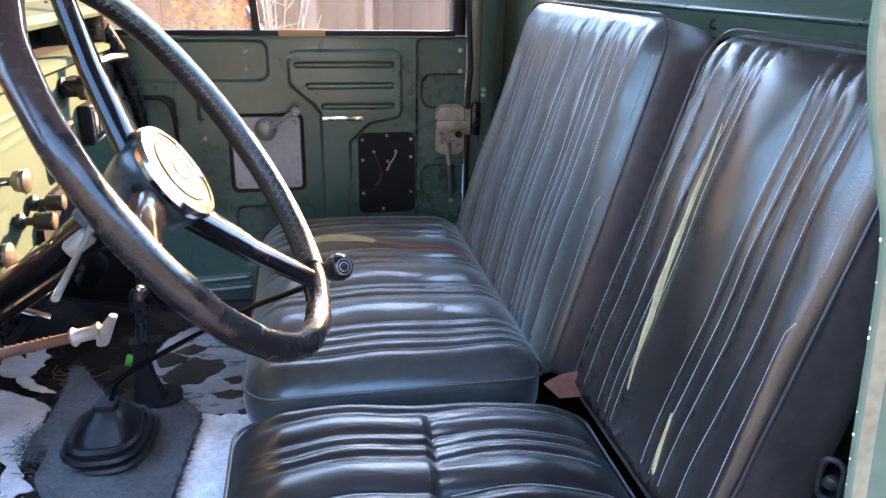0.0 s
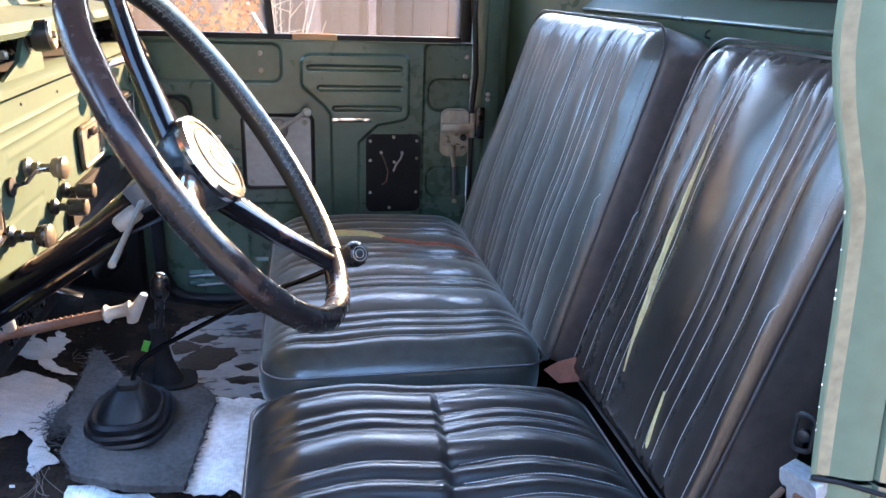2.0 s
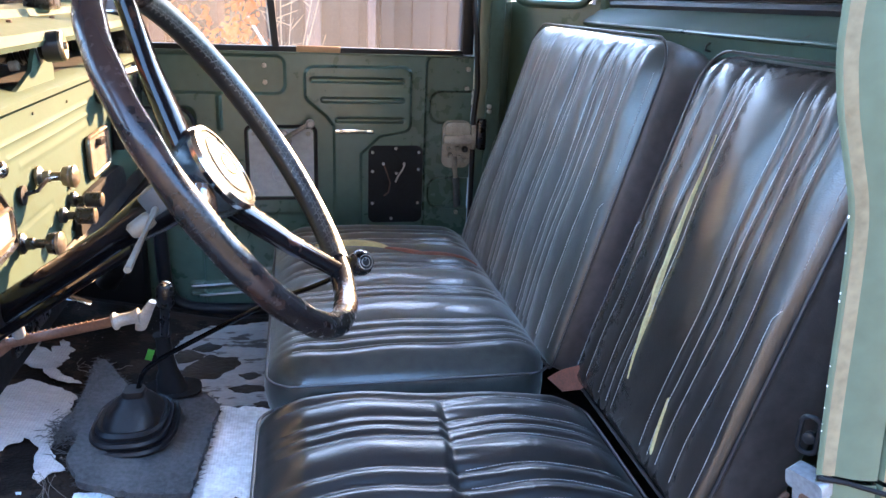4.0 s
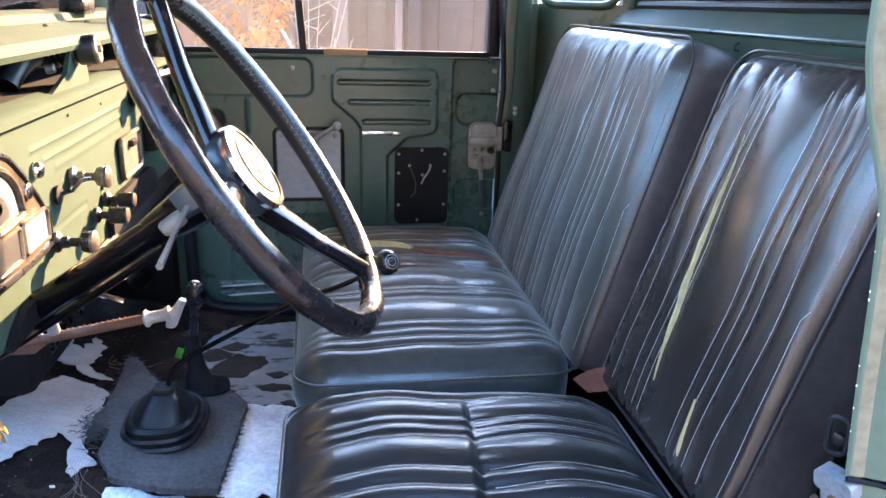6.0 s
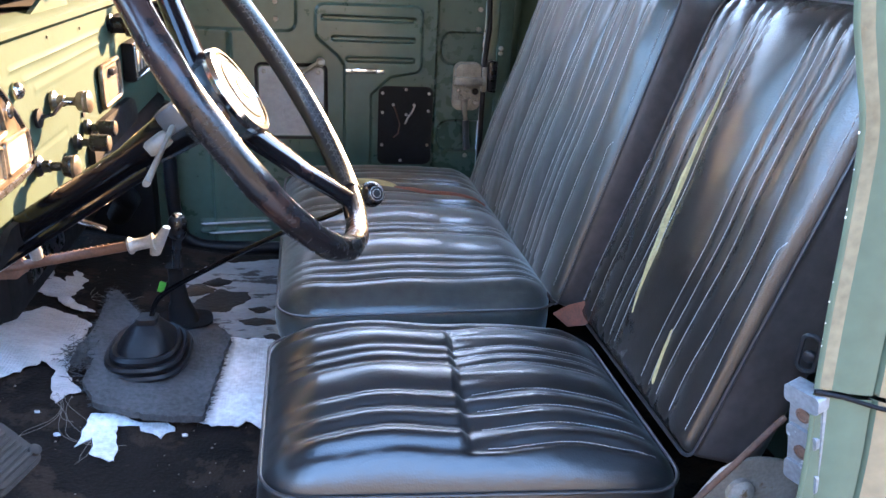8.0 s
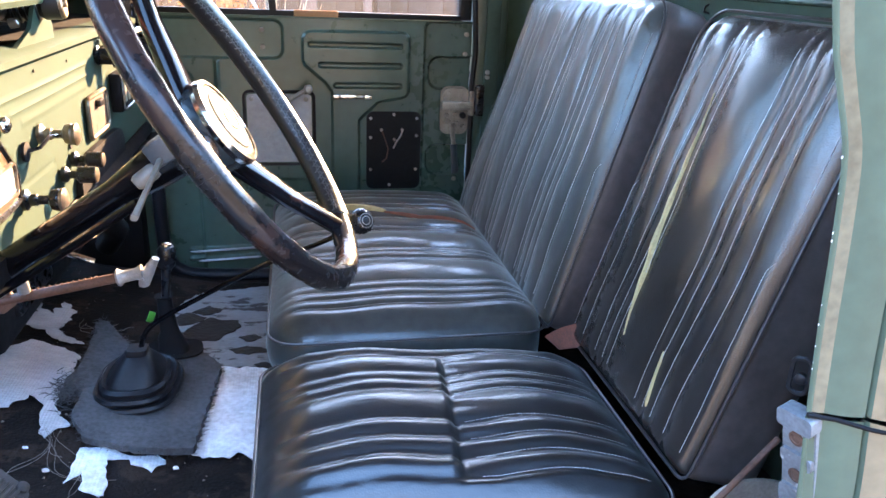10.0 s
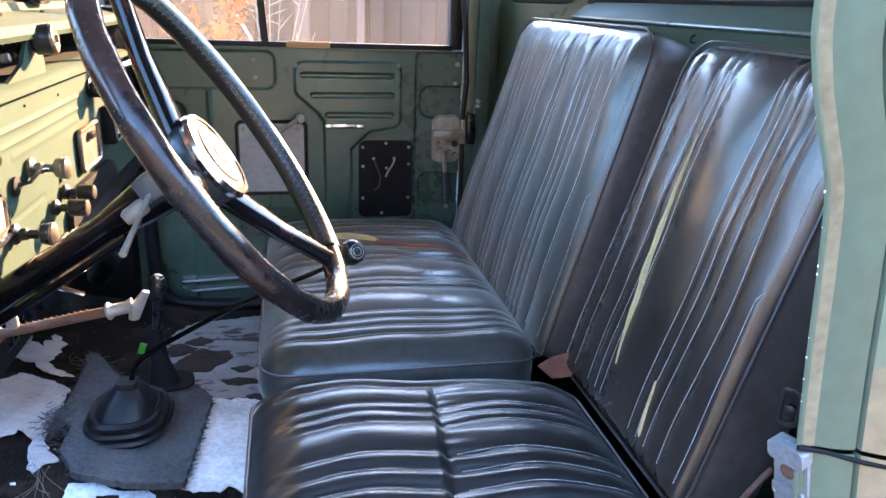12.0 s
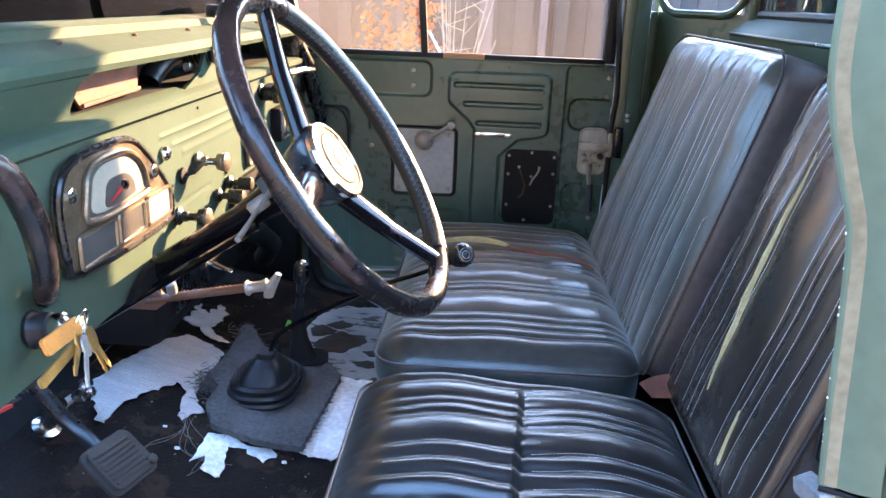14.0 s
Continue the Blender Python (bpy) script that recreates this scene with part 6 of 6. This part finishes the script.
def floor_cover():
    worn = ragged("worn_floor_paint", "patch of worn grey floor paint with black residue", "floor patch", [(-0.30, 1.30), (-0.29, 1.42), (-0.275, 1.52), (-0.225, 1.60), (0.02, 1.64), (-0.03, 1.235), (-0.26, 1.235)], FLOOR_WORN, 0.002, 0.002, 0.006, 1.0)
    for k, o in enumerate((
            [(-0.259, 1.35), (-0.244, 1.405), (-0.214, 1.446), (-0.155, 1.436), (-0.146, 1.405), (-0.169, 1.378), (-0.194, 1.348), (-0.236, 1.334)],
            [(-0.251, 1.464), (-0.22, 1.508), (-0.188, 1.497), (-0.197, 1.481), (-0.227, 1.46)],
            [(-0.164, 1.304), (-0.131, 1.315), (-0.081, 1.3), (-0.089, 1.285), (-0.124, 1.283), (-0.152, 1.287)],
            [(-0.148, 1.356), (-0.123, 1.365), (-0.104, 1.353), (-0.116, 1.337), (-0.135, 1.337)],
            [(-0.113, 1.24), (-0.091, 1.244), (-0.065, 1.233), (-0.069, 1.217), (-0.101, 1.224)],
            [(-0.282, 1.432), (-0.262, 1.461), (-0.22, 1.448), (-0.244, 1.41), (-0.27, 1.395)])):
        tar = ragged("tar_patch", "", "", o, TAR, 0.004, 0.0015, 0.006, 30.0 + k)
        tar.parent = worn
    ragged("foil_liner", "torn dull silver floor liner sheet", "floor liner", [(-0.585, 1.02), (-0.575, 1.10), (-0.545, 1.20), (-0.527, 1.24), (-0.50, 1.268), (-0.453, 1.25), (-0.416, 1.227), (-0.416, 1.138), (-0.415, 1.061), (-0.380, 1.012), (-0.394, 1.002), (-0.408, 0.974), (-0.424, 1.015), (-0.429, 1.062), (-0.456, 1.086), (-0.489, 1.037), (-0.518, 0.976), (-0.513, 0.918), (-0.530, 0.922), (-0.548, 0.955)], FOIL_DULL, 0.003, 0.0018, 0.008, 2.0, curl=0.004)
    ragged("foil_liner", "small torn scrap of silver floor liner", "floor liner", [(-0.54, 1.34), (-0.53, 1.42), (-0.505, 1.38), (-0.49, 1.44), (-0.467, 1.40), (-0.468, 1.30), (-0.42, 1.275), (-0.47, 1.275)], FOIL_DULL, 0.003, 0.0018, 0.014, 3.0, curl=0.003)
    ragged("foil_sheet", "bright crinkled aluminium foil sheet beside the seat", "floor liner", [(-0.18, 1.238), (-0.04, 1.205), (-0.045, 0.95), (-0.085, 0.925), (-0.125, 0.955), (-0.155, 0.945), (-0.205, 0.965), (-0.20, 1.06)], FOIL, 0.004, 0.0018, 0.008, 4.0, curl=0.002)
    ragged("foil_scrap", "torn aluminium foil scrap on the floor", "floor liner", [(-0.354, 0.875), (-0.353, 0.956), (-0.317, 0.965), (-0.283, 0.946), (-0.24, 0.956), (-0.23, 0.935), (-0.241, 0.927), (-0.246, 0.913), (-0.26, 0.926), (-0.279, 0.928), (-0.282, 0.942), (-0.312, 0.935), (-0.308, 0.917), (-0.304, 0.892), (-0.299, 0.853), (-0.305, 0.851), (-0.331, 0.864), (-0.336, 0.904)], FOIL, 0.003, 0.0018, 0.005, 5.0, curl=0.002)
    pad_edge = [(-0.408, 1.352), (-0.392, 1.345), (-0.33, 1.25), (-0.277, 1.225), (-0.201, 1.263), (-0.171, 1.215), (-0.180, 1.09), (-0.192, 0.957), (-0.263, 0.945), (-0.347, 0.963), (-0.378, 1.018), (-0.377, 1.084), (-0.409, 1.109), (-0.400, 1.19)]
    pad = ragged("felt_pad", "charcoal felt pad under the gear lever boot", "floor mat", pad_edge, FELT, 0.008, 0.012, 0.004, 6.0, curl=0.004)
    rnd = random.Random(21)
    g = Geo()
    for k in range(len(pad_edge)):
        a, b = Vector(pad_edge[k]), Vector(pad_edge[(k + 1) % len(pad_edge)])
        out = Vector(((b - a).y, -(b - a).x)).normalized()
        if (a - Vector((-0.30, 1.14))).dot(out) < 0:
            out = -out
        for _ in range(int((b - a).length / 0.0011)):
            p = a.lerp(b, rnd.random()) + out * rnd.uniform(-0.010, 0.002)
            z = floor_z(p.x) + rnd.uniform(0.004, 0.026)
            d = Vector((out.x + rnd.gauss(0, 0.6), out.y + rnd.gauss(0, 0.6), rnd.gauss(0, 0.5))).normalized() * rnd.uniform(0.004, 0.014)
            q = Vector((p.x, p.y, z))
            s = d.orthogonal().normalized() * 0.0005
            g.add([q - s, q + s, q + d * 0.6 + Vector((0, 0, 0.001)), q + d], [(0, 1, 2), (0, 2, 3), (1, 3, 2)])
    for _ in range(420):
        p = Vector((-0.400 + rnd.gauss(0, 0.010), 1.095 + rnd.gauss(0, 0.020), 0.0))
        q = Vector((p.x, p.y, floor_z(p.x) + rnd.uniform(0.006, 0.030)))
        d = Vector((rnd.gauss(-0.3, 0.8), rnd.gauss(0, 0.8), rnd.gauss(0.1, 0.5))).normalized() * rnd.uniform(0.006, 0.020)
        s = d.orthogonal().normalized() * 0.0006
        g.add([q - s, q + s, q + d * 0.6 + Vector((0, 0, 0.001)), q + d], [(0, 1, 2), (0, 2, 3), (1, 3, 2)])
    fray = g.make("frayed_edge", FELT, pad, "frayed dark felt fibres")
    tagged(fray, kind="stuff")
    g = Geo()
    for _ in range(260):
        x, y = rnd.uniform(-0.55, 0.0), rnd.uniform(0.62, 1.62)
        k = rnd.uniform(0.0005, 0.0014) * (1.6 if rnd.random() < 0.1 else 1)
        z = floor_z(x) + 0.001
        g.add([(x - k, y - k * 0.7, z), (x + k * 0.8, y - k, z), (x + k, y + k * 0.6, z), (x - k * 0.5, y + k, z), (x, y, z + k * 1.3)], [(0, 1, 4), (1, 2, 4), (2, 3, 4), (3, 0, 4), (3, 2, 1, 0)])
    tagged(g.make("floor_grit", FIBRE), "loose grit and crumbs scattered on the floor", "grit", kind="stuff")
    for k, (x, y) in enumerate(((-0.388, 0.898), (-0.427, 0.947), (-0.218, 0.925))):
        ragged("foil_flake", "tiny flake of silver foil on the floor", "flake", [(x, y), (x + 0.007, y + 0.002), (x + 0.005, y + 0.006), (x - 0.001, y + 0.004)], FOIL, 0.003, 0.002, 0.002, 7.0 + k)
    g = Geo()
    random.seed(5)
    for k in range(15):
        if k < 7:          # long threads trailing from the liner across the floor
            x, y = -0.402 + random.uniform(-0.014, 0.016), 0.985 + random.uniform(-0.012, 0.008)
            a, ln = random.uniform(-1.50, -1.12), random.uniform(0.05, 0.16)
        else:
            x, y = -0.40 + random.uniform(-0.02, 0.02), 1.31 + random.uniform(-0.02, 0.03)
            a, ln = random.uniform(0.6, 3.4), random.uniform(0.02, 0.06)
        bend, w0 = random.uniform(-0.5, 0.5), random.uniform(0, 6.28)
        pts = []
        for t in np.linspace(0, 1, 12):
            w = a + bend * t + 0.25 * math.sin(5 * t + w0)
            px, py = x + ln * t * math.cos(w), y + ln * t * math.sin(w)
            pts.append((px, py, floor_z(px) + 0.004 + 0.008 * max(0.0, 1 - 2 * t)))
        g.tube(pts, 0.0004, 4)
    tagged(g.make("loose_fibres", FIBRE), "loose frayed fibres at the torn matting", "fibres", kind="stuff")


def under_dash():
    """Dark ducts and the passenger side kick panel under the dashboard."""
    h = thing("heater_box", (-0.55, 1.35, 1.0), "black heater box under the dashboard", "heater")
    # case takes the near-black that stands for underdash shade
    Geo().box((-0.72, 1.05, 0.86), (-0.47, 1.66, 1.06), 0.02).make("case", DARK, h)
    Geo().tube([(-0.47, 1.50, 0.95), (-0.43, 1.55, 0.93), (-0.42, 1.62, 0.88), (-0.46, 1.68, 0.82)], 0.026, 12).make("hose", RUBBER, h)
    Geo().box((-0.475, 1.12, 0.90), (-0.462, 1.30, 1.02), 0.004).make("flap", BLACK, h)
    Geo().tube([(-0.40, 1.02, 1.075), (-0.36, 1.0, 1.06), (-0.31, 1.0, 1.04)], 0.0045, 8).make("control_rod", CHROME, h)
    b = thing("door_check", (-0.36, 1.78, 1.25), "black hinge bracket and cables by the passenger pillar", "bracket")
    Geo().tube([(-0.37, 1.74, 1.36), (-0.355, 1.765, 1.31), (-0.345, 1.78, 1.25), (-0.33, 1.79, 1.19), (-0.325, 1.80, 1.13)], [0.016, 0.02, 0.018, 0.016, 0.012], 10).make("strap", BLACK, b)
    Geo().box((-0.43, 1.72, 1.24), (-0.36, 1.80, 1.42), 0.012).make("hinge_cover", BLACK, b)
    Geo().tube([(-0.37, 1.52, 1.30), (-0.33, 1.60, 1.312), (-0.325, 1.70, 1.305)], 0.007, 8).make("grab_rail", CHROME, b)


grab_bar()
ignition()
steering()
levers()
pedal()
floor_cover()
under_dash()

# ---------------------------------------------------------------- yard outside


def board_fence(name, label, start, way, count, height, material, group):
    f = thing(name, (*start, 0), label, "fence", group)
    w = Vector((way[0], way[1], 0)).normalized()
    nrm = Vector((-w.y, w.x, 0))
    me = Geo().box((-0.0735, -0.011, 0.02), (0.0735, 0.011, height), 0.004)
    first = None
    m0 = Matrix((w, nrm, Vector((0, 0, 1)))).transposed().to_4x4()
    for k in range(count):
        if first is None:
            first = obj("board", me.v, me.f, material, f)
            b = first
        else:
            b = new("board", first.data)
            b.parent = f
        b.matrix_parent_inverse = Matrix.Identity(4)
        b.matrix_basis = Matrix.Translation(w * (0.145 * k) + nrm * (0.006 if k % 2 else -0.006) + Vector((0, 0, random.uniform(-0.02, 0.02)))) @ m0
    for z in (0.4, height - 0.3):
        r = Geo().box((0, 0.012, z), (0.145 * count, 0.05, z + 0.08), 0.004, m0)
        rail = obj("rail", r.v, r.f, material, f)
        rail.matrix_parent_inverse = Matrix.Identity(4)
    for k in range(0, count, 12):
        r = Geo().box((0.145 * k - 0.05, -0.13, 0), (0.145 * k + 0.05, -0.02, height + 0.05), 0.005, m0)
        post = obj("post", r.v, r.f, material, f)
        post.matrix_parent_inverse = Matrix.Identity(4)
    return f


def tree(x, y, height, seed):
    rnd = random.Random(seed)
    t = thing("tree", (x, y, 0), "small autumn tree with orange leaves beside the fence", "tree")
    g = Geo()
    g.tube([(x, y, -0.05), (x + 0.03, y, height * 0.3), (x - 0.02, y + 0.03, height * 0.6), (x, y, height)], [0.07, 0.055, 0.035, 0.008], 10)
    tips = []
    for k in range(22):
        z = height * (0.30 + 0.65 * k / 22)
        a = rnd.uniform(0, 6.28)
        ln = rnd.uniform(0.12, 0.40) * (1.15 - 0.4 * k / 22)
        p = [Vector((x, y, z)), Vector((x + 0.5 * ln * math.cos(a), y + 0.5 * ln * math.sin(a), z + 0.12)), Vector((x + ln * math.cos(a + 0.2), y + ln * math.sin(a + 0.2), z + 0.18 + rnd.uniform(-0.2, 0.2)))]
        g.tube(p, [0.016, 0.009, 0.003], 6)
        tips += [p[1], p[1].lerp(p[2], 0.5), p[2]]
    g.make("trunk", BARK, t)
    vs, fs = [], []
    for c in tips:
        if rnd.random() < 0.5:
            continue
        for _ in range(22):
            p = c + Vector((rnd.gauss(0, 0.055), rnd.gauss(0, 0.055), rnd.gauss(-0.03, 0.055)))
            d = Vector((rnd.gauss(0, 1), rnd.gauss(0, 1), rnd.gauss(-0.6, 0.6))).normalized() * rnd.uniform(0.035, 0.062)
            s = d.orthogonal().normalized() * d.length * 0.42
            o = len(vs)
            vs += [p, p + d * 0.5 + s, p + d, p + d * 0.5 - s]
            fs += [(o, o + 1, o + 2), (o, o + 2, o + 3)]
    obj("crown", vs, fs, LEAF, t, smooth=False)


random.seed(11)
# heights beyond view are set to cut sky light and tint seat reflections
board_fence("fence", "brown wooden board fence along the yard", (-8.0, 6.2), (1, 0), 130, 3.0, WOOD, "yard fences")
board_fence("fence", "weathered grey board fence in front of the truck", (-4.2, -3.0), (0, 1), 64, 2.7, WOOD_GREY, "yard fences")
board_fence("fence", "brown wooden board fence behind the truck", (11.0, 6.2), (0, -1), 40, 1.5, WOOD, "yard fences")
# unseen wall added behind the viewpoint to cut sky light and tint reflections
wall = tagged(new("wall_skyblock"), "unseen board wall added on the driver's side to cut sky light", "wall", kind="structure")
for k in range(70):
    b = Geo().box((-6.0 + 0.18 * k, -3.03 + 0.004 * (k % 3), 0.0), (-6.0 + 0.18 * k + 0.172, -3.0 + 0.004 * (k % 3), 3.3))
    b.make("board", SKYBLOCK, wall)


def yard_post(x, y, width, height):
    p = thing("post", (x, y, 0), "weathered pinkish brown wooden post in the yard", "post", "yard posts")
    Geo().box((x - width / 2, y - width / 2, -0.05), (x + width / 2, y + width / 2, height), 0.008).make("shaft", POST_WOOD, p)
    Geo().box((x - width / 2 - 0.008, y - width / 2 - 0.008, height), (x + width / 2 + 0.008, y + width / 2 + 0.008, height + 0.03), 0.008).make("cap", POST_WOOD, p)


def bare_shrub(x, y, seed):
    rnd = random.Random(seed)
    t = thing("shrub", (x, y, 0), "bare pale twiggy shrub in the yard", "shrub")
    g = Geo()
    for k in range(16):
        a, lean = rnd.uniform(0, 6.28), rnd.uniform(0.1, 0.5)
        h = rnd.uniform(1.1, 1.75)
        top = Vector((x + lean * math.cos(a), y + lean * math.sin(a), h))
        mid = Vector((x + 0.35 * lean * math.cos(a), y + 0.35 * lean * math.sin(a), h * 0.55))
        g.tube([(x, y, -0.03), mid, top], [0.009, 0.006, 0.002], 5)
        for j in range(4):
            s = mid.lerp(top, rnd.uniform(0.1, 0.9))
            g.tube([s, s + Vector((rnd.gauss(0, 0.09), rnd.gauss(0, 0.09), rnd.uniform(0.02, 0.14)))], [0.004, 0.0015], 5)
    g.make("twigs", TWIG, t)


yard_post(0.10, 5.25, 0.10, 2.1)
yard_post(0.50, 5.30, 0.055, 2.1)
yard_post(-0.50, 5.35, 0.05, 2.1)
bare_shrub(-0.12, 5.1, 9)
pole = thing("pole", (0.45, 5.15, 0), "thin white pole leaning in the yard", "pole")
Geo().tube([(0.46, 5.15, -0.02), (-0.34, 5.15, 1.36)], 0.010, 8).make("rod", WHITE, pole)
tree(-0.40, 5.25, 1.9, 3)
tree(-3.3, 5.5, 2.6, 4)
